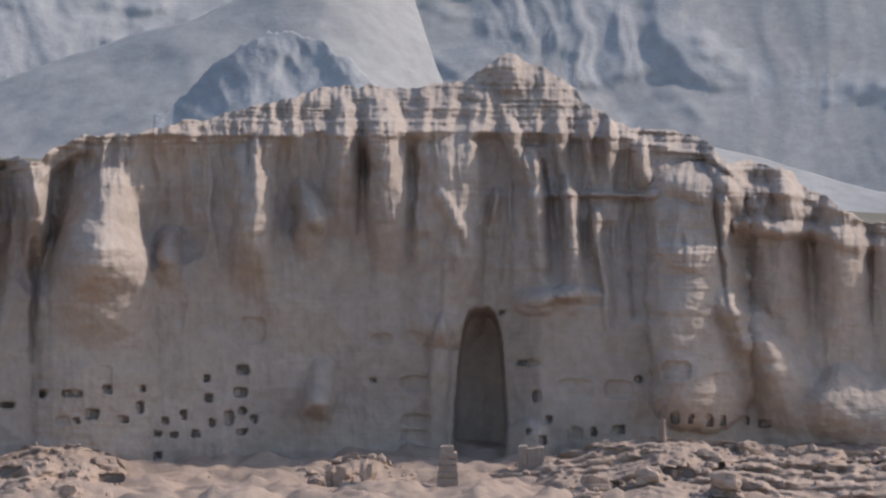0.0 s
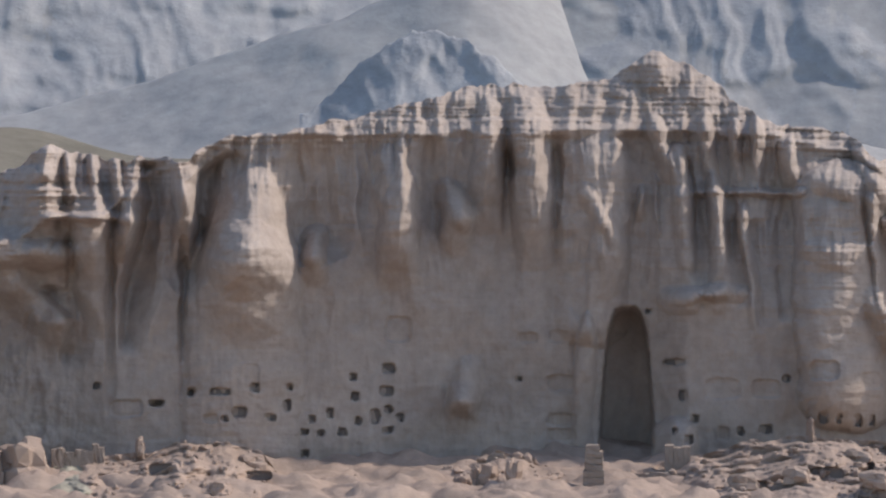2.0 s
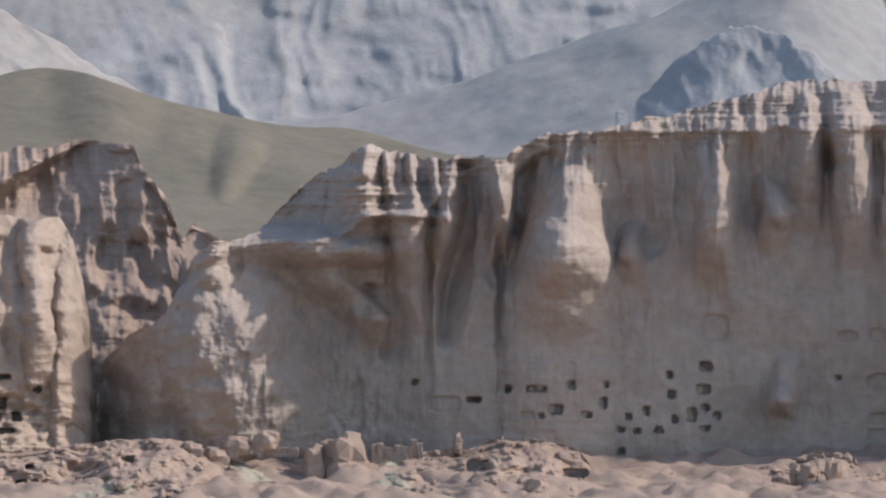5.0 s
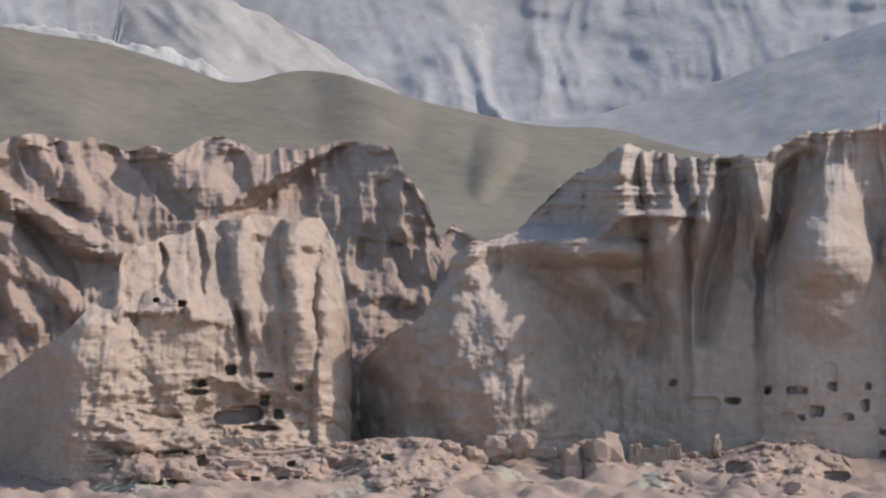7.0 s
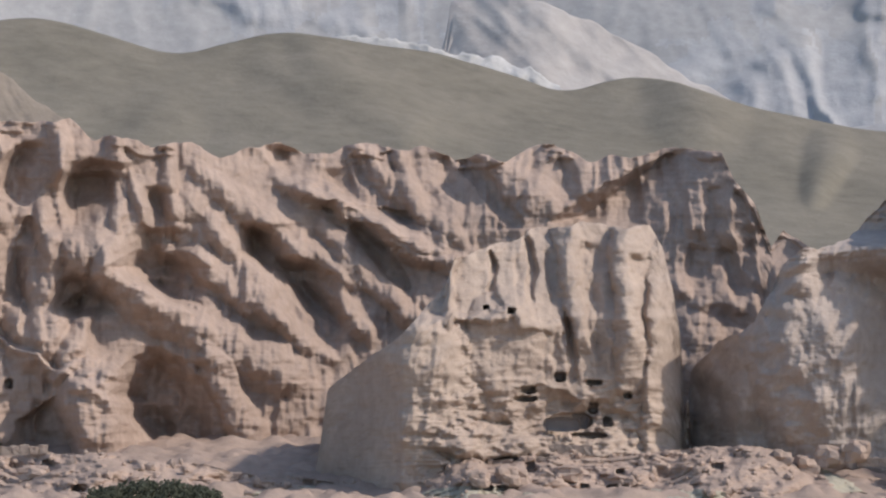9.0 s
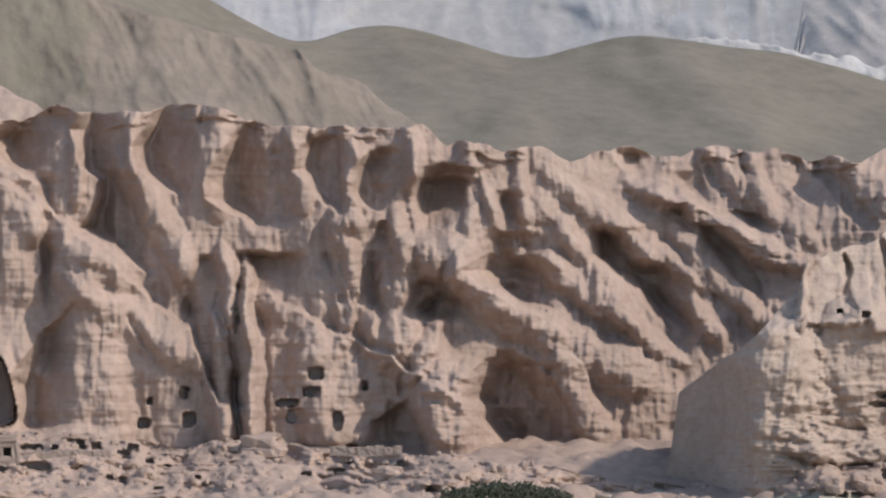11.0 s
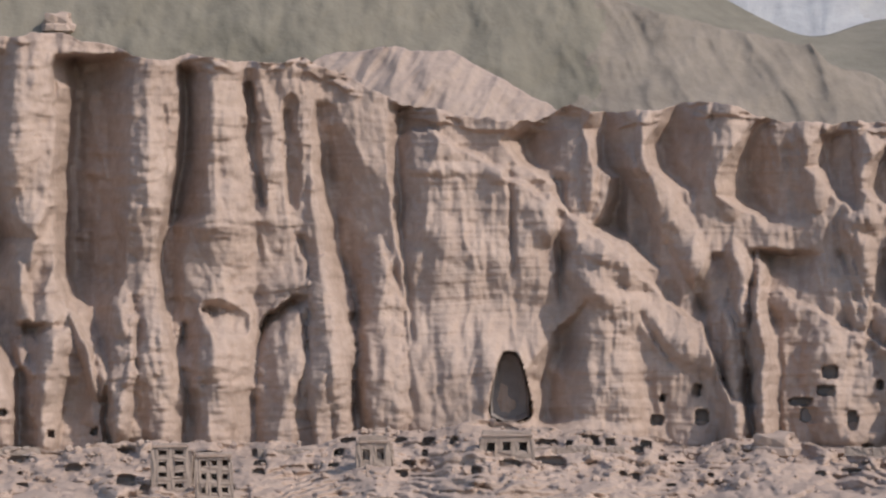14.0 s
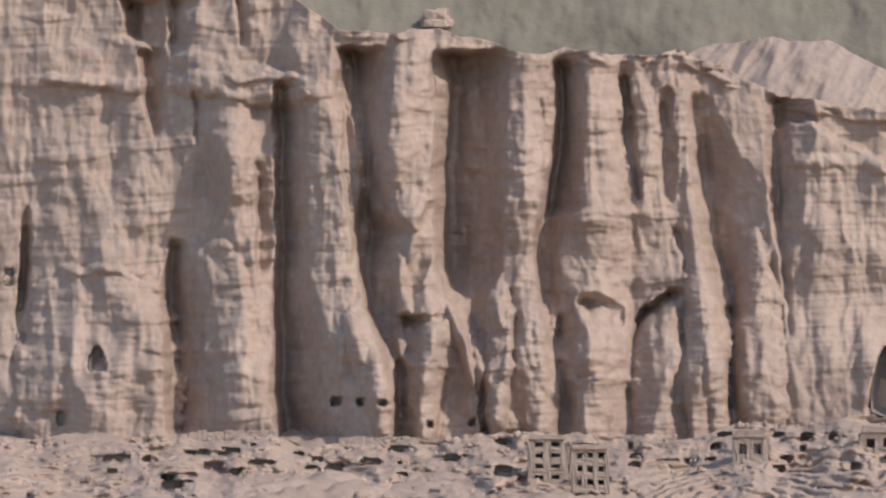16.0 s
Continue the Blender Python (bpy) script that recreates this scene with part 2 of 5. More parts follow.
# ---- skylines of the rock masses ----
TOP_A = [(-201.7, 4.3), (-198.9, 23.8), (-193.4, 29.4), (-183.7, 35.0), (-179.5, 43.4), (-176.7, 51.1), (-172.5, 53.9), (-165.5, 54.0), (-161.3, 56.1), (-150.1, 67.3), (-143.0, 71.6), (-136.7, 76.5), (-133.2, 78.2), (-120.5, 74.7), (-109.2, 74.0), (-101.0, 74.2), (-88.7, 80.9), (-73.5, 82.5), (-58.3, 85.2), (-42.9, 89.8), (-28.9, 93.2), (-2.9, 93.7), (4.9, 95.5), (11.9, 99.4), (17.5, 101.6), (25.3, 98.3), (33.0, 92.7), (42.2, 85.0), (47.1, 83.6), (62.4, 81.5), (70.8, 75.8), (76.3, 75.1), (86.0, 71.6), (99.8, 61.9), (109.0, 59.9)]
LEDGE_A = [(-183.7, 46.2), (-161.3, 53.3), (-141.6, 54.7), (-133.2, 60.3), (-120.5, 60.4), (-109.2, 71.6), (-101.0, 74.2), (-88.7, 79.9), (-73.5, 80.8), (9.2, 82.5), (44.3, 81.5), (52.7, 78.4), (65.2, 76.6), (76.4, 68.2), (90.2, 65.4), (109.0, 58.9)]
TOP_C = [(-294.4, -3.9), (-292.3, -1.1), (-289.5, 18.6), (-281.1, 25.6), (-272.7, 31.2), (-268.4, 35.4), (-260.0, 45.3), (-257.9, 52.3), (-255.8, 51.6), (-251.5, 53.7), (-244.5, 55.1), (-237.5, 58.6), (-224.8, 60.0), (-216.4, 58.6), (-209.4, 59.3), (-206.3, 53.7), (-203.8, 43.9), (-201.8, 31.3), (-200.8, 8.9), (-200.1, 18.7), (-199.0, 3.3)]
TOP_D = [(-677.4, 118.5), (-608.2, 117.9), (-594.2, 108.1), (-568.9, 108.0), (-552.0, 102.0), (-510.0, 101.2), (-500.0, 97.5), (-490.0, 92.5), (-481.4, 89.5), (-467.3, 86.6), (-450.5, 86.5), (-443.5, 89.9), (-432.4, 87.0), (-414.8, 89.9), (-411.6, 89.5), (-402.1, 89.8), (-386.6, 85.5), (-367.0, 84.7), (-353.0, 86.0), (-347.5, 80.3), (-344.3, 81.7), (-339.1, 80.9), (-333.2, 78.3), (-323.5, 79.3), (-316.5, 77.4), (-301.1, 80.1), (-295.4, 77.7), (-288.4, 78.6), (-281.4, 80.3), (-272.9, 78.0), (-267.3, 79.4), (-260.3, 77.0), (-244.8, 74.6), (-239.2, 77.7), (-230.7, 78.8), (-225.1, 76.5), (-214.0, 75.5), (-205.6, 78.3), (-191.7, 78.6), (-189.0, 71.9), (-183.5, 64.9), (-179.5, 54.6), (-176.6, 59.3), (-169.8, 55.1), (-161.3, 47.6), (-160.5, 53.7)]
TOP_H = [(-677.2, 169.7), (-437.2, 137.8), (-406.2, 116.6), (-392.2, 108.8), (-383.8, 105.2), (-366.9, 110.7), (-355.7, 109.8), (-327.3, 101.3), (-312.0, 105.6), (-302.2, 107.8), (-292.3, 107.2), (-281.1, 105.1), (-264.2, 103.0), (-244.5, 97.4), (-230.4, 91.7), (-219.2, 95.9), (-208.0, 96.5), (-194.1, 92.2), (-185.8, 88.6), (-152.9, 82.1), (-136.0, 81.7), (-113.5, 75.1), (-57.5, 74.3), (109.0, 61.9)]
TOP_K = [(-69.4, 86.4), (-63.9, 91.4), (-56.9, 99.2), (-50.0, 104.2), (-44.4, 107.1), (-37.4, 106.7), (-30.3, 104.4), (-23.3, 99.5), (-16.2, 94.0), (-9.2, 87.0)]
TOP_P = [(-523.6, 89.7), (-503.9, 103.0), (-491.2, 105.1), (-472.9, 103.5), (-449.1, 90.7), (-442.1, 85.7)]
TOP_L = [(-690, 150), (-560, 142), (-486, 132), (-460, 124), (-442.8, 120.2), (-423.2, 113.9), (-404.9, 108.9), (-383.8, 104.5), (-379.6, 99.6), (-367.0, 95.2), (-360.0, 88.8), (-350.3, 82.4), (-339.2, 76.7)]
TOP_G = [(-677.8, 7.2), (-653.7, 5.3), (-640.1, 7.2), (-612.5, 6.5), (-601.4, 3.8), (-549.5, 6.9), (-507.1, 6.3), (-493.3, 9.6), (-479.5, 9.4), (-465.6, 11.4), (-423.5, 7.5), (-412.3, 5.4), (-402.4, 7.5), (-395.4, 7.5), (-367.3, 2.8), (-347.3, 3.6), (-333.7, 1.3), (-322.7, 1.2), (-307.5, -3.2), (-295.0, -3.3), (-278.2, -5.5), (-254.5, 7.2), (-227.1, 2.9), (-209.1, 2.8), (-196.5, 4.8), (-185.3, 4.7), (-176.9, 3.3), (-154.4, -5.2), (-140.3, -5.6), (-131.9, -1.9), (-116.1, 1.7), (-109.3, 2.0), (-102.5, 4.7), (-90.1, 4.6), (-81.8, 2.5), (-74.9, -6.2), (-67.9, -6.3), (-56.8, -4.7), (-46, -6.2), (-40, -2.0), (-30, -1.4), (-22, 2.2), (-16, 0.8), (-8, -1.6), (12, -2.4), (24.7, 0.6), (40.1, 5.6), (51.2, 6.8), (101.9, 3.7)]
TOP_W = [(-290.2, 105.2), (-283.9, 107.2), (-272.7, 106.3), (-252.9, 102.2), (-241.7, 99.1), (-231.8, 94.5), (-229.0, 91.0)]
TOP_B = [(-262.1, 99.2), (-260.1, 107.6), (-258.7, 116.0), (-242.8, 117.6), (-228.8, 112.2), (-202.1, 97.6), (-182.4, 85.7)]
TOP_F = [(-246.9, 81.2), (-204.9, 83.6), (-161.3, 83.1), (-141.6, 85.0), (-113.5, 92.7), (-92.4, 99.7), (-71.5, 108.0), (-63.9, 108.9), (-54.2, 113.9), (-43.0, 118.3), (-26.2, 123.4), (-12.1, 123.6), (-7.2, 118.0), (-4.7, 106.7), (-1.4, 94.0), (9.2, 84.2), (24.7, 80.0), (41.5, 81.5), (65.2, 78.7), (109.0, 67.5)]


# ---- large structure ----
def depth_a(s, h, v):
    r = SHELL + 0.21 * np.maximum(s, -110) - 0.1 * np.maximum(-110 - s, 0) + 0.02 * h + 26 * smooth(-183, -203, s)
    r = r + 9 * smooth(-178, -150, s) * smooth(-100, -142, s) * smooth(54, 44, h)
    r = r - 0.27 * np.clip(82 - h, 0, 44) * smooth(12, 26, s) * smooth(80, 58, s)
    cap = along(LEDGE_A, s) + 0.5 * fbm(s / 10, s * 0, 5, 3)
    upper = smooth(-6, 3, h - cap)
    r = r + np.clip(h - cap, 0, 40) * (1 - 0.6 * smooth(-126, -142, s)) - 1.5 * np.exp(-((h - cap) / 1.2) ** 2)
    right = smooth(-10, 20, s)
    high = smooth(40, 80, h + 14 * right)
    r = r - (0.3 + 1.3 * high + 0.5 * smooth(-118, -135, s)) * rills(s, h, 1) - (0.15 + 0.55 * high * (0.35 + right) + 1.6 * upper) * strata(s, h, 2)
    flute = ridged(s / 9 + 0.2 * fbm(s / 14, h / 20, 4), h / 60, 21, 3)
    r = r - (0.4 + 1.5 * smooth(50, 85, h)) * flute
    west = smooth(-118, -135, s)
    return r - 2.2 * west * fbm(s / 9, h / 13, 73, 5) - 1.3 * fbm(s / 16, h / 18, 5, 6) - 1.2 * upper * fbm(s / 5, h / 3, 41, 4)


def depth_c(s, h, v):
    r = 514 + 0.45 * (s + 235) + 0.10 * h + 2.2 * np.clip(-271 - s, 0, 40) + 1.9 * np.clip(s + 210, 0, 11) + 0.7 * np.clip(h - 36, 0, 40)
    low = smooth(26, 12, h) * smooth(-272, -260, s)
    return r - 0.4 * rills(s, h, 3) - (0.28 + 1.0 * low) * strata(s, h, 4) - 1.5 * fbm(s / 9, h / 9, 6, 6) - 1.2 * low * fbm(s / 3, h / 2, 66, 3)


BLOCK_EDGE = [(-477, 83), (-461, 74), (-445, 64.5), (-428, 50), (-411, 35), (-404, 16)]
SPUR_EDGE = [(-392, 43), (-372, 33), (-352, 22), (-340, 16)]


def depth_d(s, h, v):
    gap = smooth(-360, -270, s)
    bad = smooth(-430, -350, s)
    r = 596 + 0.7 * np.clip(-585 - s, 0, 120) + 0.22 * h + 0.4 * np.clip(h - 62, 0, 100) * bad + 30 * gap + 0.35 * np.clip(h - 20, 0, 60) * gap
    r = r - (0.45 + 0.6 * bad) * rills(s, h, 5) - (0.32 + 0.15 * bad) * strata(s, h, 6)
    for edge, depth in ((BLOCK_EDGE, 8.0), (SPUR_EDGE, 6.0)):
        inside = smooth(edge[0][0] - 14, edge[0][0] - 4, s) * smooth(edge[-1][0] + 12, edge[-1][0], s)
        r = r - depth * inside * smooth(1.2, -0.8, h - along(edge, s) + 1.2 * fbm(s / 5, h / 5, 53, 3))
    r = r - 9 * smooth(42, 20, h + 5 * fbm(s / 9, h / 30, 39, 3)) * smooth(-420, -450, s) * (1 + 0.4 * wave(s / 7, h / 25, 64))
    under = along(TOP_D, s) - h
    r = r - 2.4 * smooth(3.4, 2.4, under + 0.8 * wave(s / 5, s * 0, 35)) * smooth(-600, -580, s) * smooth(0.0, 0.5, wave(s / 8, s * 0, 37) + 0.5 * wave(s / 2.5, h, 38))
    tall = smooth(-495, -505, s)
    r = r - tall * (0.5 * strata(s, h / 1.5, 9) + 0.9 * smooth(0.35, 0.75, wave(s / 16, h / 3.2, 45)) + 0.5 * ridged(s / 5.5, h / 30, 49, 2))
    block = smooth(-486, -476, s) * smooth(-404, -420, s) * smooth(8, -2, h - along(BLOCK_EDGE, s))
    r = r - 0.7 * block * strata(s, h / 1.6, 12) - 1.0 * block * ridged(s / 14, h / 40, 36, 2)
    r = r - 1.2 * ridged(s / 10 + 0.25 * fbm(s / 14, h / 25, 4), h / 55, 33, 4)
    return r - 1.4 * fbm(s / 12, h / 16, 25, 4) - 0.25 * fbm(s / 1.6, h / 2.2, 26, 2) - 1.2 * bad * fbm(s / 8, h / 6, 29, 4)


def depth_h(s, h, v):
    return 820 + 620 * v ** 1.2 - 18 * fbm(s / 70 + v, v * 2, 3, 4)


def depth_p(s, h, v):
    return 690 + 90 * v - 5 * ridged((s - 0.6 * h) / 12, h / 40, 8, 4) - 1.5 * fbm(s / 5, h / 5, 13, 4)


def depth_l(s, h, v):
    return 745 + 120 * v - (0.3 + 1.3 * smooth(-460, -425, s)) * ridged((s + 0.5 * h) / 10 + 0.15 * fbm(s / 20, h / 20, 9), h / 60, 18, 4) - 5 * fbm(s / 22, h / 22, 23, 5)


def depth_b(s, h, v):
    return 1600 + 330 * v - 14 * fbm(s / 25, h / 25, 42, 4) - 6 * ridged((s + h) / 14, h / 40, 43, 3)


def depth_w(s, h, v):
    return 1470 + 60 * v - 3 * fbm(s / 6, h / 6, 46, 4)


def depth_f(s, h, v):
    return 1700 + 500 * v - 15 * fbm(s / 50, v * 3, 8, 5)


def depth_k(s, h, v):
    return 1650 + 180 * v - 5 * ridged(s / 18, h / 20, 38, 4) - 5 * fbm(s / 10, h / 10, 12, 4) - 1.2 * (s + 50)


def depth_m(s, h, v):
    r = 2500 + 900 * v
    x = s + 5 * fbm(s / 22, h / 26, 2, 4)
    wall = smooth(-0.25, 0.35, fbm(s / 45, h / 22, 14, 4))
    return r - 14 * wall - (1.5 + 5 * wall) * ridged((x + 0.15 * h) / 9, h / 55, 5, 4) - 22 * fbm(s / 60, h / 50, 15, 3)


def paint_m(s, h, r):
    """Pale scree between and below the rock walls, running down them in streaks."""
    x = s + 5 * fbm(s / 22, h / 26, 2, 4)
    wall = fbm(s / 45, h / 22, 14, 4) + 0.35 * ridged((x + 0.15 * h) / 7, h / 45, 5, 3)
    return (wall < 0.05 + 0.25 * wave(s / 30, h / 14, 19)).astype(np.int32)


def paint_l(s, h, r):
    return (smooth(-425, -455, s) + 0.35 * fbm(s / 9, h / 12, 34, 4) > 0.5).astype(np.int32)


def depth_g(s, h, v):
    drop = along(TOP_G, s) - h + 1.5 * fbm(s / 8, h / 5, 63, 5)
    p = 2.2 + 0.7 * wave(s / 40, s * 0, 12)
    q = np.maximum(drop, 0) / p
    k = np.floor(q)
    step = k + smooth(0.45, 0.95, q - k)
    loose = smooth(-0.3, 0.5, fbm(s / 16, h / 6, 65, 3))
    step = step * (1 - loose) + q * loose
    even = smooth(-118, -128, s) * smooth(-172, -162, s)
    back = 516 + 40 * smooth(-345, -400, s) + 16 * smooth(-150, -80, s)
    r = back - (back - 460) / 17 * p * (step * (1 - even) + q * even)
    lumps = np.round(2.5 * fbm(s / 5, h / 3, 69, 3)) / 2.5
    return r - (1 - 0.7 * even) * (1.0 * fbm(s / 6, h / 4, 68, 5) + 0.9 * lumps + 1.0 * strata(s, h, 8))


def paint_g(s, h, r):
    f = fbm(s / 12, h / 5, 27, 4)
    lawn = (smooth(-118, -130, s) * smooth(-178, -160, s) + smooth(-4.5, -7.5, h) * smooth(-180, -200, s) * smooth(-340, -300, s))
    return (lawn + 0.35 * f > 0.5).astype(np.int32)


# ribs, buttresses and gullies of the great cliff
stroke("cliff_a", -86.3, 2.7, -85.8, 47.0, 13.4, 5, 0.65)
stroke("cliff_a", -85.5, 48.6, -83.1, 67.4, 9.3, 5, 1.2, 0.6)
stroke("cliff_a", -69.3, 73.8, -67.8, 55.7, 8.7, -6, 1.0)
stroke("cliff_a", -98.2, 54.1, -99.5, 48.6, 5.6, -4, 1.0)
stroke("cliff_a", -56.8, 75.4, -56.7, 55.7, 5.6, -3, 1.2)
stroke("cliff_a", -39.3, 74.1, -39.2, 55.8, 3.7, -3, 1.0)
stroke("cliff_a", -100.3, 67.3, -99.3, 60.4, 3.4, 9, 0.9)
stroke("cliff_a", -94.1, 72.2, -98.8, 54.1, 3.1, -4, 0.9)
stroke("cliff_a", -100.6, 48.6, -100.6, 5.6, 1.0, -1.8, 0.9)
stroke("cliff_a", -47.7, 66.3, -44.8, 55.8, 4.8, 7, 0.9)
stroke("cliff_a", -47.0, 77.5, -47.0, 68.4, 1.5, 4.1, 0.9)
stroke("cliff_a", -34.4, 65.7, -31.3, 60.8, 3.7, 3, 1.2)
stroke("cliff_a", -67.8, 54.3, -67.8, 51.5, 3.4, 5.4, 0.9)
stroke("cliff_a", -24.6, 79.8, -25.9, 55.9, 4.2, 8.1, 0.9)
stroke("cliff_a", -14.8, 79.2, -13.2, 47.5, 5.1, 9.5, 0.9)
stroke("cliff_a", -8.3, 75.7, -7.9, 51.7, 1.3, -2.7, 0.9)
stroke("cliff_a", -19.7, 74.2, -20.3, 55.9, 1.3, -2.2, 0.9)
stroke("cliff_a", 2.2, 72.9, 0.9, 36.3, 8.7, 5.4, 0.9)
stroke("cliff_a", 0.8, 64.5, 7.9, 52.5, 2.4, 3, 1.2)
stroke("cliff_a", 12.8, 65.9, 13.2, 58.9, 1.1, 4.1, 0.9)
stroke("cliff_a", 16.9, 80.7, 19.8, 68.8, 2.3, 6.8, 0.9)
stroke("cliff_a", 21.9, 73.0, 24.8, 47.7, 2.5, 8.1, 0.9)
stroke("cliff_a", 28.9, 81.5, 30.3, 67.4, 2.0, 6.8, 0.9)
stroke("cliff_a", 31.0, 66.0, 32.5, 42.1, 2.4, 8.1, 0.9)
stroke("cliff_a", 38.1, 60.4, 41.7, 35.1, 1.5, 4.5, 0.9)
stroke("cliff_a", 35.9, 81.5, 36.6, 68.8, 1.4, 5.4, 0.9)
stroke("cliff_a", 41.5, 81.5, 42.2, 69.5, 1.7, 6.8, 0.9)
stroke("cliff_a", 49.2, 75.9, 49.9, 66.7, 2.3, 6.8, 0.9)
stroke("cliff_a", 20.5, 66.2, 51.3, 66.7, 1.1, 4.1, 1.0)
stroke("cliff_a", 20.6, 40.6, 25.1, 40.1, 2.8, 2.2, 0.8)
stroke("cliff_a", 31.8, 41.8, 36.1, 41.4, 2.5, 2.5, 0.8)
stroke("cliff_a", 24.7, 73.0, 26.9, 56.1, 1.0, -1.8, 0.9)
stroke("cliff_a", 35.2, 66.0, 36.0, 49.1, 1.0, -1.8, 0.9)
stroke("cliff_a", 62.5, 63.3, 64.1, 18.5, 11.5, 10, 0.5)
stroke("cliff_a", 58.4, 51.8, 68.8, 50.4, 3.4, 2.5, 1.0)
stroke("cliff_a", 69.5, 61.9, 74.0, 31.2, 1.7, 6.8, 0.9)
stroke("cliff_a", 47.9, 61.8, 48.7, 33.8, 4.2, -3.1, 0.9)
stroke("cliff_a", 60.4, 69.6, 72.2, 66.8, 4.2, 4, 1.0)
stroke("cliff_a", 81.9, 56.3, 82.7, 25.7, 7.0, 8.1, 0.9)
stroke("cliff_a", 90.9, 55.0, 91.3, 29.9, 1.3, -2.7, 0.9)
stroke("cliff_a", 98.4, 55.0, 99.9, 25.9, 5.9, 8.1, 0.9)
stroke("cliff_a", 104.8, 52.2, 105.3, 30.1, 1.0, -2.2, 0.9)
stroke("cliff_a", 69.4, 74.5, 76.4, 59.1, 3.7, 8.1, 0.9)
stroke("cliff_a", 84.6, 68.9, 88.8, 59.1, 3.4, 8.1, 0.9)
stroke("cliff_a", 77.8, 59.1, 108.0, 55.0, 2.5, 6.8, 0.9)
stroke("cliff_a", 77.2, 31.2, 93.1, 6.3, 5.6, 10.8, 1.3, 1.9)
stroke("cliff_a", 98.6, 14.8, 109.2, 10.8, 9.9, 9, 1.3)
stroke("cliff_a", -30.6, 16.8, -32.0, 6.0, 3.9, 4, 0.9)
stroke("cliff_a", 11.9, 99.7, 30.2, 91.3, 5.6, 3, 1.2)
stroke("cliff_a", 16.8, 99.7, 16.2, 87.1, 3.7, 3, 1.2)
stroke("cliff_a", -0.5, 30.7, -1.0, 2.5, 2.3, 4.1, 0.3)
stroke("cliff_a", 21.5, 4.0, 21.5, -1.6, 5.6, 9.5, 0.4)
stroke("cliff_a", -166.9, 30.8, -162.6, 9.7, 17.6, 12, 0.85)
stroke("cliff_a", -141.6, 42.0, -129.6, 30.8, 5.6, 3.5, 1.3, 0.6)
stroke("cliff_a", -157.1, 51.2, -134.6, 51.2, 3.7, 6.8, 1.2)
stroke("cliff_a", -148.6, 51.9, -141.6, 44.8, 5.6, 3, 1.3)
stroke("cliff_a", -133.6, 77.0, -138.8, 54.7, 6.2, 9, 0.9)
stroke("cliff_a", -129.0, 73.0, -127.5, 61.5, 1.5, 6.8, 0.9)
stroke("cliff_a", -123.0, 73.0, -121.9, 61.5, 1.5, 6.8, 0.9)
stroke("cliff_a", -117.4, 73.0, -116.3, 62.3, 1.5, 6.8, 0.9)
stroke("cliff_a", -133.2, 60.6, -109.2, 59.8, 1.3, 5.4, 0.9)
stroke("cliff_a", -123.3, 56.8, -121.6, 29.4, 4.5, 8.1, 0.9)
stroke("cliff_a", -128.6, 53.3, -127.8, 35.0, 1.3, -2.2, 0.9)
stroke("cliff_a", -118.4, 50.5, -118.7, 12.5, 1.3, -2.7, 0.9)
stroke("cliff_a", -113.4, 59.0, -115.5, 49.1, 3.7, 9.5, 0.9)
stroke("cliff_a", -108.5, 71.6, -112.7, 35.0, 3.7, -4, 0.9)
stroke("cliff_a", -100.8, 53.3, -101.4, 22.4, 1.0, -2.2, 0.9)
stroke("cliff_a", -172.5, 50.4, -173.9, 42.0, 4.2, 8.1, 0.9)
stroke("cliff_a", -147.2, 30.8, -150.0, 12.5, 7.0, -2.2, 0.9)
# the bluff and its fin
stroke("cliff_c", -205.5, 50.2, -206.9, 4.7, 4.2, 5, 0.7)
stroke("cliff_c", -215.0, 53.7, -215.0, 25.6, 3.7, 6)
stroke("cliff_c", -230.4, 56.5, -226.2, 36.8, 3.4, 5)
stroke("cliff_c", -257.9, 52.0, -258.6, 39.6, 1.7, 5)
stroke("cliff_c", -264.2, 28.4, -261.4, -1.2, 9.9, 6)
stroke("cliff_c", -245.9, 35.4, -244.5, 17.1, 8.4, 4)
stroke("cliff_c", -229.7, 35.4, -229.0, 22.8, 1.4, -3)
stroke("cliff_c", -255.8, 37.5, -233.2, 34.7, 1.4, 3)
stroke("cliff_c", -205.2, 59.3, -203.8, 50.9, 1.4, -4)
stroke("cliff_d", -198.3, 42.5, -188.6, 39.7, 4.2, 3, 1.3, 1)
stroke("cliff_c", -250.1, 50.9, -247.3, 39.6, 1.1, -3)
stroke("cliff_c", -240.3, 53.7, -238.9, 39.6, 1.3, -3)
stroke("cliff_c", -231.9, 11.5, -219.2, 8.8, 5.6, -4)
stroke("cliff_c", -251.5, 5.9, -219.2, 3.2, 4.2, 5)
# badlands between
stroke("cliff_d", -189.9, 77.2, -192, 60.7, 8.7, 6, 1, 1)
stroke("cliff_d", -195.5, 77.5, -188.5, 77.7, 1.7, 3, 0.8, 1)
stroke("cliff_d", -208.0, 73.3, -219.2, 62.1, 5.6, -3, 1.0)
stroke("cliff_d", -187.2, 63.5, -186.5, 52.3, 2.0, -3)
stroke("cliff_d", -177.5, 55.1, -163.8, 53.7, 5.6, -4, 0.8)
stroke("cliff_d", -347.3, 15.8, -346.9, 3.6, 8.2, 6, 0.8, 1)
stroke("cliff_d", -281.1, 59.3, -272.7, 48.1, 2.3, -4)
stroke("cliff_d", -282.5, 77.6, -281.1, 70.6, 2.3, 3, 0.8, 1)
stroke("cliff_d", -271.2, 77.7, -268.4, 67.8, 2.5, 3.6, 0.8, 1)
stroke("cliff_d", -247.3, 74.8, -233.2, 63.6, 4.7, 4.2, 1.3, 1)
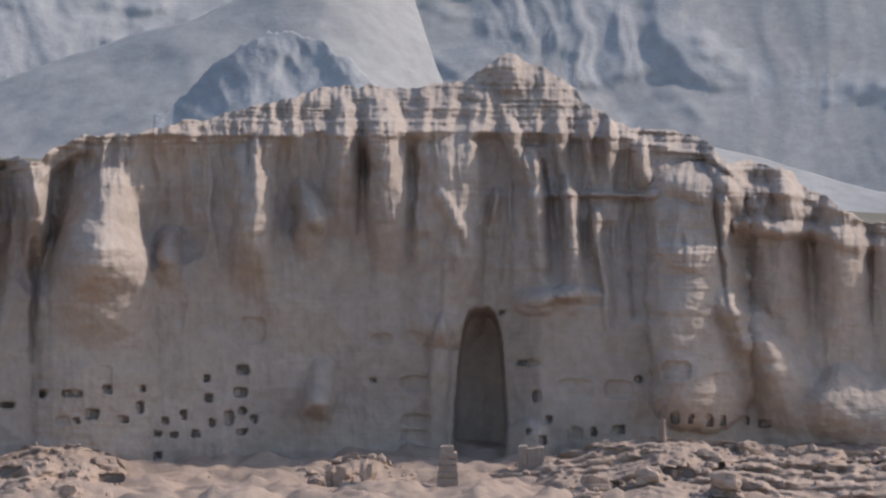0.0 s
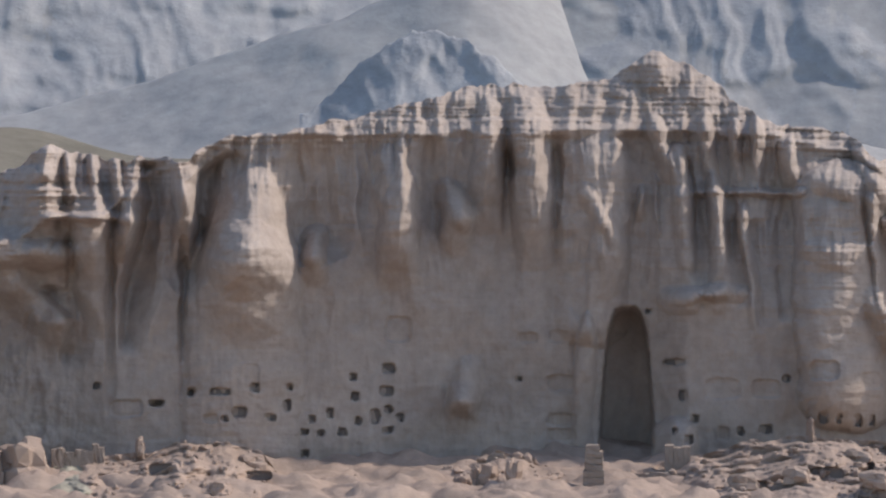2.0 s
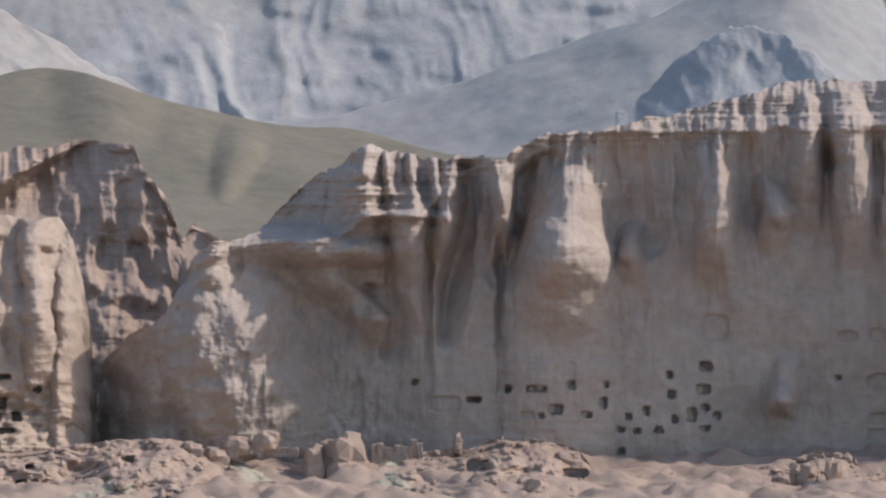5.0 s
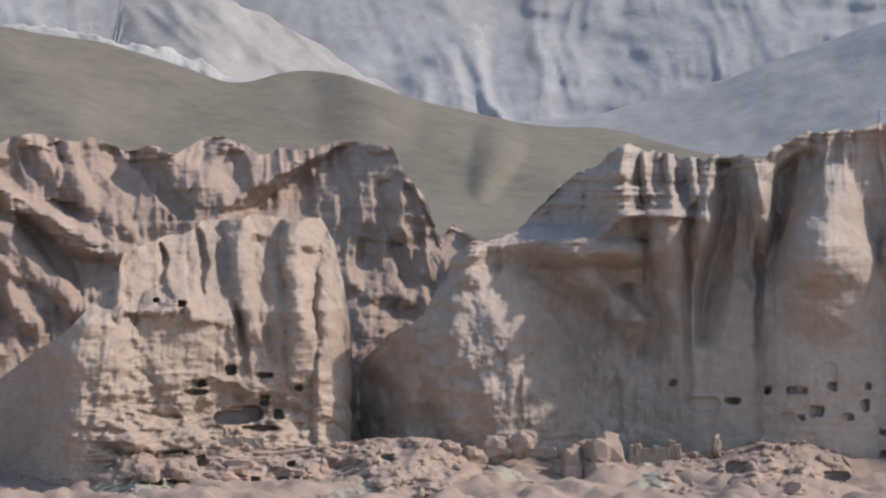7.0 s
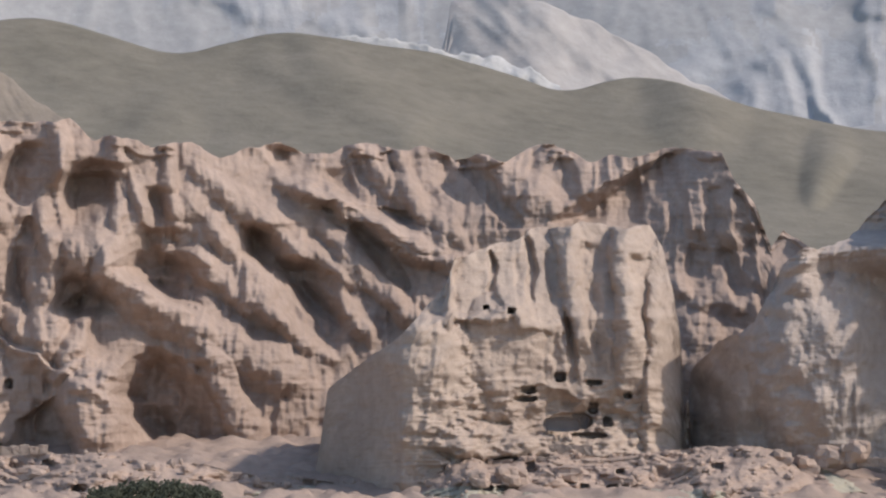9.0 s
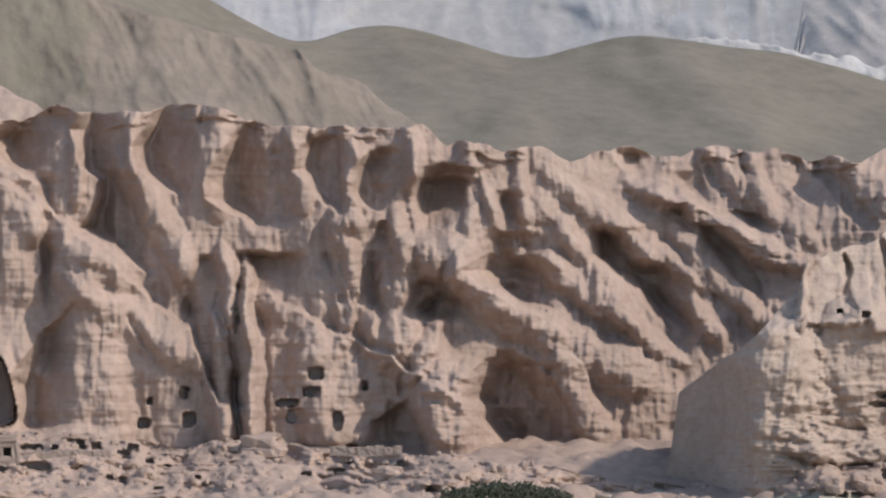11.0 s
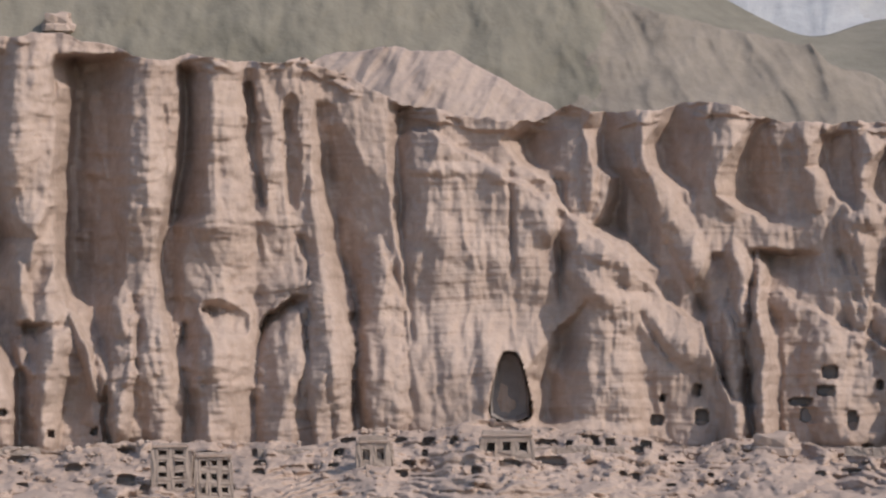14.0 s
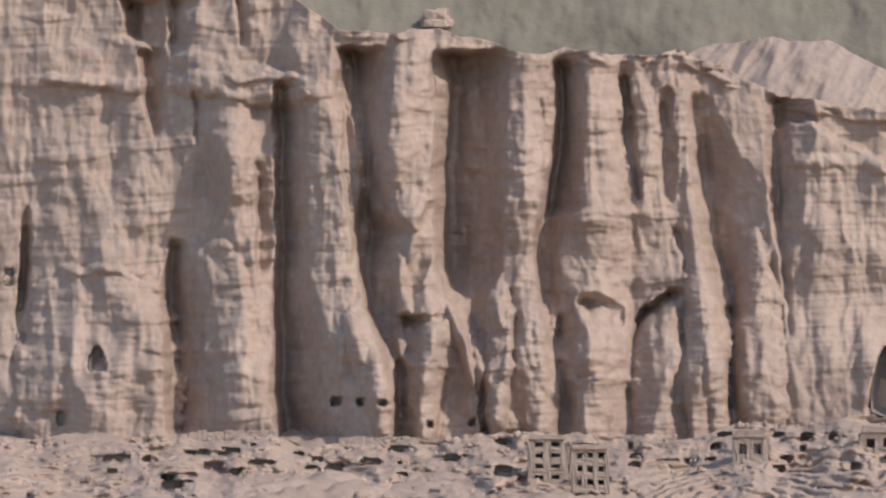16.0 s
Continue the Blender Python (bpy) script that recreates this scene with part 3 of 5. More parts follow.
stroke("cliff_d", -286.7, 63.6, -272.7, 62.2, 2.0, -4)
stroke("cliff_d", -255.8, 76.3, -244.5, 62.2, 2.3, -4)
# the row of alcoves
stroke("cliff_d", -437.6, 87.1, -438.8, 68.8, 2, 3, 0.8, 1)
stroke("cliff_d", -404.2, 84.9, -404.3, 71.5, 4.2, 4.2, 0.8, 1)
stroke("cliff_d", -384.5, 82.7, -383.2, 70, 2.8, 3.6, 0.8, 1)
stroke("cliff_d", -369.8, 77, -370.6, 64.3, 2.5, 3, 0.8, 1)
stroke("cliff_d", -354.4, 78.3, -355.2, 62.9, 2.5, 3, 0.8, 1)
stroke("cliff_d", -424.7, 84.3, -424.7, 77.2, 2, 3.6, 0.8, 1)
stroke("cliff_d", -401.5, 50.4, -399.8, 29.3, 2.3, 3.6, 0.8, 1)
stroke("cliff_d", -396.6, 50.4, -396.7, 32.1, 1.4, 2.4, 0.8, 1)
stroke("cliff_d", -397.4, 32.1, -395.4, 9.6, 3.7, 3.6, 0.8, 1)
stroke("cliff_d", -437.5, 39.3, -436.9, 8.3, 7.3, 5.4, 0.8, 1.5)
stroke("cliff_d", -378.4, 26.4, -374.3, 9.6, 8.4, 4.2, 0.8, 1)
stroke("cliff_d", -374.1, 60.1, -372.8, 40.5, 3.1, 3, 0.8, 1)
stroke("cliff_d", -364.3, 55.9, -368.6, 34.8, 2.3, -4)
stroke("cliff_d", -362.9, 50.3, -358.8, 32, 3.1, 3, 0.8, 1)
# gap and block beside the columns
stroke("cliff_d", -491.9, 43.7, -490.5, 13.1, 5.6, 4.2, 0.8, 1)
# the tall columns
stroke("cliff_d", -600.6, 91.9, -595.9, 36.3, 6.8, 5.2, 1, 1)
stroke("cliff_d", -577.4, 99.6, -580.3, 81.3, 5.6, 4.6, 1, 1)
stroke("cliff_d", -576.7, 81.3, -573.4, 36.2, 7.9, 5.7, 1, 1)
stroke("cliff_d", -547.8, 99.5, -548.6, 68.5, 6.8, 5.7, 1, 1)
stroke("cliff_d", -547.9, 68.5, -549.5, 36.1, 7, 5.7, 1, 1)
stroke("cliff_d", -530.3, 96.5, -529, 64.2, 7, 4.6, 1, 1)
stroke("cliff_d", -531.8, 62.8, -531.2, 30.4, 9.3, 4.6, 1, 1)
stroke("cliff_d", -517, 96.4, -515.7, 68.3, 5.6, 3.1, 1, 1)
stroke("cliff_d", -510, 96.3, -505.3, 47.2, 5.1, 3.1, 1, 1)
stroke("cliff_d", -588.6, 101, -497.4, 100.6, 2, 1, 1.3, 1)
stroke("cliff_d", -522.6, 93.6, -519.9, 68.3, 1.4, -4)
stroke("cliff_d", -512.8, 89.3, -512.2, 68.3, 1.7, -4)
stroke("cliff_d", -592.6, 94.0, -588.5, 54.6, 1.8, -4)
stroke("cliff_d", -595.9, 36.3, -581.9, 22.2, 7.6, 2.8, 1.3, 1)
stroke("cliff_d", -588.9, 27.8, -586.2, 6.7, 7, 4.1, 1, 1)
stroke("cliff_d", -567.8, 36.2, -560.1, 17.9, 6.3, 2.8, 1.3, 1)
stroke("cliff_d", -556.5, 38.3, -556.6, 5.2, 4.5, 4.1, 1, 1)
stroke("cliff_d", -546.6, 40.3, -539.7, 22, 4.8, 3.6, 1, 1)
stroke("cliff_d", -545.3, 24.8, -545.4, 5.2, 6.2, 3.6, 1, 1)
stroke("cliff_d", -572.7, 32, -574.2, 6.6, 4.8, 3.1, 1, 1)
stroke("cliff_d", -579.7, 47.5, -577.4, 29.2, 2.3, 3.5, 0.8, 1)
stroke("cliff_d", -558.7, 17.8, -558.0, 8.0, 1.3, -4)
stroke("cliff_d", -508.8, 41.3, -509.7, 2.4, 11.3, 5.9, 1, 1)
stroke("cliff_d", -529.8, 30.4, -530, 2.4, 7.9, 4.6, 1, 1)
stroke("cliff_d", -556.2, 39.7, -556.2, 36.1, 2.5, 2.7, 1, 1)
stroke("cliff_d", -576.8, 60.9, -575.4, 55.9, 5.6, 1.8, 1, 1)
stroke("cliff_d", -571.9, 58.7, -574.1, 48.9, 2.5, -4, 0.8)
stroke("cliff_d", -531.1, 62.1, -522.7, 61.3, 4.7, 1.4, 1.3, 1)
stroke("cliff_d", -531.2, 38.2, -527.0, 36.1, 3.1, -4, 0.7)
# the broad buttress
stroke("cliff_d", -654.4, 54.8, -653.8, 6.1, 17.6, 4, 1, 1)
stroke("cliff_d", -619.6, 75.7, -615.6, 11.2, 7, 4.6, 1, 1)
stroke("cliff_d", -628.1, 42.1, -626.8, 11.3, 5.6, 2.6, 1, 1)
stroke("cliff_d", -671.5, 60.4, -672.2, 32.7, 1.3, -4)
stroke("cliff_d", -645.3, 81.3, -644.6, 68.7, 5.6, 3.1, 1, 1)
stroke("cliff_d", -662.4, 97.9, -659.8, 72.9, 8.4, 2.6, 1, 1)
stroke("cliff_d", -626.5, 98.2, -622.4, 78.5, 6.5, 3.6, 1, 1)
stroke("cliff_d", -632, 99.5, -605.5, 94, 3.4, 2, 1.3, 1)
stroke("cliff_d", -622.4, 72.9, -622.4, 61.7, 5.1, 2.6, 1, 1)
stroke("cliff_d", -648.9, 45, -637.9, 25.4, 6.3, 2.4, 1.3, 1)
stroke("cliff_d", -669.5, 24.4, -639.3, 23.3, 2.5, 1.2, 1.3, 1)
stroke("cliff_d", -602.6, 112.3, -605.5, 103.8, 3.4, 2.6, 1, 1)
# shaded sides of the tall columns
shade("cliff_d", [(4.1, -605.9, -593.9), (16.7, -608.6, -598.1), (30.8, -608.6, -600.1), (44.8, -608.5, -601.5), (58.9, -608.5, -602.0), (77.1, -608.4, -602.1), (94.0, -609.0, -602.7)], 1.61)
shade("cliff_d", [(13.7, -580.3, -577.4), (25.0, -581.9, -577.4), (36.3, -586.1, -579.7), (47.5, -587.4, -579.7), (57.4, -586.7, -575.4), (63.0, -587.7, -580.3), (75.7, -587.0, -582.3), (87.0, -589.0, -581.6), (102.7, -591.4, -580.2)], 1.75)
shade("cliff_d", [(6.6, -558.7, -556.6), (16.4, -559.4, -556.9), (30.5, -561.9, -557.7), (40.4, -565.5, -558.2), (47.4, -566.3, -553.6), (58.7, -566.6, -553.6), (72.8, -566.9, -552.8), (93.9, -565.0, -552.0), (101.7, -566.1, -550.9)], 1.61)
shade("cliff_d", [(89.7, -570.1, -566.7), (100.3, -571.0, -568.2)], 1.82)
shade("cliff_d", [(13.6, -538.3, -536.4), (27.7, -540.4, -538.3), (37.5, -544.1, -540.2), (51.6, -544.5, -539.6), (60.7, -543.5, -537.8), (63.5, -541.8, -532.8), (72.7, -540.3, -533.2), (86.7, -538.7, -533.1), (99.4, -539.4, -533.7)], 1.82)
shade("cliff_d", [(11.5, -497.9, -494.8), (32.4, -497.8, -496.1), (39.5, -499.2, -493.9), (46.4, -500.5, -490.8), (60.4, -501.9, -491.9), (74.4, -504.6, -494.2), (90.5, -506.2, -501.8)], 1.1)
shade("cliff_d", [(32.3, -483.3, -482.1), (49.2, -484.5, -482.1), (60.4, -485.5, -479.3), (74.4, -486.3, -478.4), (81.4, -486.2, -475.9), (90.1, -485.1, -476.7)], 1.3)
shade("cliff_d", [(47.6, -614.1, -610.5), (74.3, -614.7, -612.6)], 1.68)
shade("cliff_d", [(26.1, -577.0, -572.3), (32.0, -577.9, -570.6), (36.2, -577.6, -567.1)], 1.4)
shade("cliff_d", [(3.9, -580.6, -575.2), (25.0, -579.6, -576.5)], 1.68)
shade("cliff_d", [(30.2, -521.7, -520.0), (37.4, -518.3, -512.7), (42.8, -511.9, -508.0)], 2.1)
shade("cliff_d", [(33.3, -531.2, -526.3), (39.2, -533.3, -525.9)], 1.26)
shade("cliff_d", [(30.5, -540.4, -537.6), (36.1, -539.6, -536.5)], 1.68)
shade("cliff_d", [(50.6, -590.6, -587.8), (74.2, -593.2, -590.8), (95.0, -593.1, -591.5)], 1.32)
shade("cliff_d", [(70.0, -543.6, -541.9), (89.7, -544.0, -542.6)], 1.44)
shade("cliff_d", [(69.9, -514.1, -512.4), (88.3, -514.5, -512.6)], 1.56)
shade("cliff_d", [(74.2, -523.7, -522.0), (86.9, -525.0, -523.3)], 1.32)
shade("cliff_d", [(46.0, -507.6, -504.8), (57.3, -511.1, -507.6)], 1.2)
stroke("cliff_d", -503.4, 40.3, -502.9, 5.1, 5.1, 6, 0.3, 1.0)
stroke("cliff_d", -515.4, 29.1, -516.9, 5.2, 4.8, 4, 0.3, 1.0)
stroke("cliff_d", -531.6, 29.2, -532.4, 5.4, 4.2, 5, 0.5, 1.0)
stroke("cliff_d", -547.7, 29.3, -548.5, 9.7, 5.6, 6, 0.6, 1.4)
stroke("cliff_d", -490.7, 40.3, -488.7, 14.9, 5.1, 5, 0.5, 1.0)
stroke("cliff_d", -554.6, 37.8, -555.4, 12.6, 3.1, 6, 0.6, 1.0)
stroke("cliff_d", -564.4, 36.5, -561.6, 23.9, 2.5, 6, 0.6, 1.0)
stroke("cliff_d", -572.0, 29.6, -572.8, 7.2, 3.1, 5, 0.6, 1.0)
stroke("cliff_d", -587.9, 29.7, -583.8, 18.5, 4.2, 6, 0.6, 1.5)
# shaded hollows of the broad buttress
shade("cliff_d", [(7.9, -635.2, -628.2), (17.0, -635.8, -627.9), (31.0, -635.9, -628.4), (45.0, -636.4, -629.5), (54.7, -635.8, -632.2)], 1.68)
shade("cliff_d", [(31.3, -673.0, -671.1), (45.2, -672.9, -670.3), (59.0, -671.3, -669.4)], 1.68)
shade("cliff_d", [(82.0, -640.4, -638.8), (86.9, -641.3, -637.4), (102.0, -642.3, -636.2)], 1.82)
shade("cliff_d", [(101.6, -639.3, -636.2), (106.4, -644.5, -635.9), (114.5, -645.6, -636.2)], 1.54)
shade("cliff_d", [(103.4, -635.1, -630.6), (114.6, -635.0, -628.9)], 1.54)
shade("cliff_d", [(105.2, -618.4, -616.4), (114.7, -619.2, -616.6)], 1.68)
shade("cliff_d", [(79.9, -629.3, -627.4), (91.8, -630.1, -627.6)], 1.68)
stroke("cliff_d", -654.4, 31.1, -653.1, 7.5, 18.3, 8, 0.35, 1.0)
stroke("cliff_d", -622.5, 39.3, -617.0, 7.0, 6.2, 6, 0.6, 1.4)
stroke("cliff_d", -663.8, 94.4, -644.6, 93.9, 1.7, 3, 0.6, 1.0)
stroke("cliff_d", -629.3, 93.9, -611.1, 92.6, 3.4, 4, 0.6, 1.0)
stroke("cliff_d", -619.5, 96.8, -608.3, 96.8, 1.4, 3, 0.6, 1.0)
stroke("cliff_d", -661.2, 47.9, -644.7, 47.5, 1.1, 2, 0.6, 1.0)
# shaded alcoves along the cliff head
shade("cliff_d", [(64.2, -445.0, -443.1), (70.2, -446.6, -441.4), (75.8, -452.9, -440.8), (81.4, -455.0, -438.5), (87.1, -450.0, -438.1), (91.0, -446.1, -441.8)], 1.15)
shade("cliff_d", [(48.7, -420.9, -418.3), (54.6, -426.2, -420.3), (60.2, -433.9, -422.2), (65.9, -431.8, -422.5), (71.5, -430.6, -423.3), (74.3, -434.6, -426.4), (84.2, -436.7, -425.8), (88.7, -434.8, -427.2)], 1.15)
shade("cliff_d", [(68.3, -413.5, -410.1), (74.3, -420.5, -409.8), (79.9, -421.3, -408.9), (85.5, -418.5, -409.2), (91.2, -416.2, -409.2)], 1.15)
shade("cliff_d", [(61.8, -393.8, -383.8), (67.1, -401.7, -384.3), (74.2, -401.7, -387.1), (79.8, -399.4, -389.6), (85.4, -395.9, -390.9)], 1.0)
shade("cliff_d", [(63.8, -373.3, -367.7), (67.5, -376.4, -368.8), (74.5, -381.8, -369.1), (80.1, -380.6, -370.8), (85.5, -376.1, -370.8)], 0.97)
shade("cliff_d", [(62.9, -362.4, -359.0), (68.9, -369.1, -357.6), (74.5, -367.7, -357.0), (79.0, -363.7, -357.5)], 0.97)
shade("cliff_d", [(55.9, -355.3, -353.0), (60.4, -354.6, -346.6), (67.4, -352.9, -338.2), (74.4, -349.4, -333.9)], 0.79)
shade("cliff_d", [(37.5, -322.8, -318.6), (43.4, -331.2, -318.3), (49.1, -337.1, -318.6), (53.3, -334.0, -323.9), (60.3, -331.4, -319.7), (68.0, -332.8, -326.7)], 0.88)
shade("cliff_d", [(34.7, -290.9, -287.8), (40.6, -295.0, -285.1), (47.6, -299.4, -286.7), (51.8, -307.7, -297.4), (58.5, -308.5, -297.7)], 0.88)
shade("cliff_d", [(9.1, -392.6, -390.9), (29.5, -393.4, -390.3), (35.1, -394.2, -388.1), (43.6, -394.2, -386.9), (49.2, -394.5, -383.0), (53.1, -395.2, -381.1)], 0.97)
shade("cliff_d", [(37.7, -411.6, -406.9), (46.4, -410.2, -404.3), (52.3, -407.4, -402.9)], 1.06)
shade("cliff_d", [(12.7, -400.2, -398.2), (38.0, -399.6, -398.2), (50.6, -399.8, -398.4)], 1.23)
shade("cliff_d", [(40.3, -445.6, -444.8), (46.6, -446.2, -444.5), (56.3, -446.4, -442.5), (63.3, -446.1, -441.1)], 1.14)
shade("cliff_d", [(48.0, -457.9, -456.8), (60.5, -458.5, -456.6), (74.4, -458.8, -456.3)], 0.97)
shade("cliff_d", [(10.3, -448.7, -428.7), (21.5, -449.8, -431.5), (32.6, -444.8, -435.1), (40.9, -439.8, -438.4)], 0.79)
shade("cliff_d", [(5.5, -327.1, -315.7), (12.5, -335.5, -316.5), (20.9, -338.3, -320.1), (28.0, -334.1, -327.1)], 0.84)
shade("cliff_d", [(5.5, -363.6, -354.9), (11.1, -363.1, -354.9), (17.4, -356.6, -354.9)], 0.97)
shade("cliff_d", [(39.0, -352.0, -340.8), (46.3, -345.9, -343.0)], 0.79)
shade("cliff_d", [(37.9, -369.2, -366.9), (47.7, -372.7, -369.9), (59.0, -374.1, -371.2)], 0.79)
shade("cliff_d", [(36.4, -363.6, -361.4), (46.3, -364.2, -360.7), (57.6, -359.3, -357.6)], 0.79)
shade("cliff_d", [(35.0, -356.5, -354.8), (42.1, -349.5, -346.7), (50.5, -348.0, -344.5)], 0.62)
stroke("cliff_d", -402.2, 50.6, -401.5, 39.4, 2.3, 5, 0.6, 1.0)
stroke("cliff_d", -397.3, 50.6, -397.0, 39.4, 1.4, 5, 0.6, 1.0)
stroke("cliff_d", -403.7, 32.4, -401.6, 9.9, 2.5, 5, 0.6, 1.0)
stroke("cliff_d", -396.6, 32.3, -396.0, 9.8, 2.0, 5, 0.6, 1.0)
stroke("cliff_d", -345.2, 49.8, -308.9, 27.3, 7.7, 9, 1.6, 1.0)
stroke("cliff_d", -479.0, 74.3, -447.5, 73.1, 2.0, 1.6, 1.2, 1.0)
# shaded flanks in the badlands
shade("cliff_d", [(58.8, -355.7, -343.1), (66.0, -353.8, -334.9), (71.9, -351.1, -333.5)], 0.56)
shade("cliff_d", [(30.9, -315.5, -311.0), (39.6, -320.2, -313.4), (45.2, -333.5, -316.6), (52.2, -336.5, -319.4), (58.0, -333.5, -319.7)], 0.59)
shade("cliff_d", [(51.5, -308.0, -296.5), (59.5, -308.0, -297.1)], 0.63)
shade("cliff_d", [(73.0, -299.0, -291.5), (78.6, -302.1, -290.1)], 0.63)
shade("cliff_d", [(66.0, -285.0, -280.2), (72.2, -288.1, -281.7)], 0.63)
shade("cliff_d", [(64.6, -255.2, -249.3), (69.1, -259.4, -249.6), (76.4, -261.1, -250.7)], 0.63)
shade("cliff_d", [(70.5, -281.2, -277.7), (77.5, -283.3, -279.8)], 0.63)
shade("cliff_d", [(70.5, -274.6, -271.4), (77.5, -276.3, -272.1)], 0.63)
shade("cliff_d", [(34.6, -286.4, -280.2), (42.4, -294.8, -284.7), (50.1, -297.6, -288.9)], 0.63)
shade("cliff_d", [(38.6, -355.7, -341.5), (45.9, -352.7, -342.8)], 0.56)
shade("cliff_d", [(5.9, -332.1, -313.8), (17.4, -336.5, -315.2), (26.0, -331.4, -321.0)], 0.59)
shade("cliff_d", [(4.5, -360.8, -356.5), (15.6, -360.8, -355.7)], 0.7)
shade("cliff_d", [(36.8, -319.6, -313.4), (45.2, -332.8, -321.0)], 0.49)
shade("cliff_d", [(59.9, -332.8, -328.7), (66.8, -333.5, -328.0)], 0.63)
shade("cliff_d", [(60.4, -227.3, -206.0), (69.1, -215.8, -197.9), (77.7, -203.5, -198.7)], 0.63)
shade("cliff_d", [(41.7, -187.9, -184.0), (59.2, -193.4, -184.8), (69.0, -195.1, -189.0)], 0.7)
shade("cliff_d", [(58.9, -203.2, -199.0), (67.6, -204.9, -200.4)], 0.7)
shade("cliff_d", [(42.4, -198.3, -193.2), (53.6, -199.3, -194.8)], 0.7)
shade("cliff_d", [(71.9, -239.7, -236.9), (77.6, -238.3, -234.8)], 0.63)
shade("cliff_d", [(67.0, -229.9, -226.8), (76.1, -231.3, -226.3)], 0.56)
stroke("cliff_d", -360.9, 31.4, -339.0, 18.8, 7.0, 7, 1.5, 1.0)
stroke("cliff_d", -291.8, 67.7, -265.1, 56.4, 2.8, 4, 0.9, 1.0)
stroke("cliff_d", -286.1, 55.0, -269.3, 36.7, 3.4, 5, 0.9, 1.0)
stroke("cliff_d", -348.6, 18.9, -344.5, 5.0, 8.4, 6, 0.4, 1.0)
stroke("cliff_d", -315.5, 20.0, -308.5, 6.0, 4.2, 6, 0.6, 1.0)
# shaded flutes of the bluff
shade("cliff_c", [(25.2, -221.7, -219.5), (31.1, -223.7, -219.8), (42.4, -225.4, -221.2), (54.2, -225.9, -221.2)], 0.84)
shade("cliff_c", [(24.8, -210.2, -208.5), (39.6, -211.1, -207.7), (51.5, -213.6, -207.7)], 0.84)
shade("cliff_c", [(32.8, -276.3, -270.4), (38.1, -269.6, -257.2), (46.6, -263.6, -257.7), (52.5, -259.7, -257.2)], 0.7)
shade("cliff_c", [(40.9, -233.8, -231.3), (52.2, -234.8, -232.0)], 0.7)
shade("cliff_c", [(22.7, -233.4, -230.6), (31.1, -232.7, -229.9)], 0.7)
shade("cliff_c", [(40.9, -241.8, -240.0), (52.2, -242.5, -240.8)], 0.63)
# shaded sides of the ribs on the great cliff
shade("cliff_a", [(67.4, 21.9, 28.2), (82.1, 21.1, 28.2)], 0.42)
shade("cliff_a", [(68.1, 29.2, 36.2), (81.5, 28.9, 35.2)], 0.42)
shade("cliff_a", [(67.1, 36.6, 42.4), (75.8, 35.9, 41.5)], 0.42)
shade("cliff_a", [(67.1, 43.2, 50.2), (77.3, 42.6, 49.9)], 0.42)
shade("cliff_a", [(46.3, 27.0, 32.1), (66.0, 26.1, 31.2)], 0.42)
shade("cliff_a", [(40.7, 36.3, 40.5), (60.4, 35.4, 39.1)], 0.42)
shade("cliff_a", [(34.8, 42.5, 46.7), (59.0, 39.6, 45.2)], 0.42)
shade("cliff_a", [(36.6, 47.6, 50.8), (47.8, 46.7, 50.0)], 0.42)
shade("cliff_a", [(72.1, -20.9, -13.0), (81.5, -21.2, -14.2)], 0.42)
shade("cliff_a", [(69.8, -9.9, -2.0), (81.3, -10.5, -2.1)], 0.42)
shade("cliff_a", [(31.2, 74.0, 79.3), (63.3, 69.2, 77.8)], 0.42)
shade("cliff_a", [(75.5, 9.9, 16.2), (81.4, 9.2, 16.2)], 0.42)
shade("cliff_a", [(48.0, 89.5, 92.7), (56.3, 88.8, 92.3)], 0.42)
shade("cliff_a", [(48.1, 104.6, 108.0), (59.2, 103.9, 107.9)], 0.42)
shoulder("cliff_a", -84.5, 73.7, 52.1, 5.1, 13.0, 14)
shoulder("cliff_a", -47.3, 70.5, 56.9, 2.3, 5.6, 9)
shoulder("cliff_a", -32.7, 69.2, 59.8, 2.3, 4.5, 8)
shoulder("cliff_a", -100.2, 70.1, 59.0, 1.7, 3.4, 8)
shoulder("cliff_a", -67.9, 56.8, 49.8, 2.0, 3.7, 6)
shoulder("cliff_a", -31.1, 19.3, 14.8, 2.5, 4.2, 6)
shoulder("cliff_a", 5.0, 67.3, 51.8, 2.0, 5.6, 5)
stroke("cliff_a", 19.9, 41.3, 25.5, 41.3, 2.0, 3, 0.6, 1.0)
stroke("cliff_a", 31.1, 42.1, 35.3, 41.8, 1.7, 3, 0.6, 1.0)
shade("cliff_a", [(57.2, -161.4, -137.2), (68.7, -148.7, -136.7), (77.5, -137.5, -133.9)], 1.3)
shade("cliff_a", [(28.7, -115.3, -110.8), (43.5, -113.6, -105.0), (57.5, -110.8, -102.2), (73.2, -110.0, -102.8)], 0.9)
shade("cliff_a", [(45.6, -99.1, -95.2), (57.5, -96.9, -91.1), (68.7, -96.9, -86.9), (75.9, -90.3, -84.2)], 0.9)
shade("cliff_a", [(25.8, -129.0, -123.1), (35.0, -127.3, -121.3), (42.3, -133.9, -125.9)], 0.7)
shoulder("cliff_a", -131.8, 42.7, 35.0, 4.2, 6.2, 6)
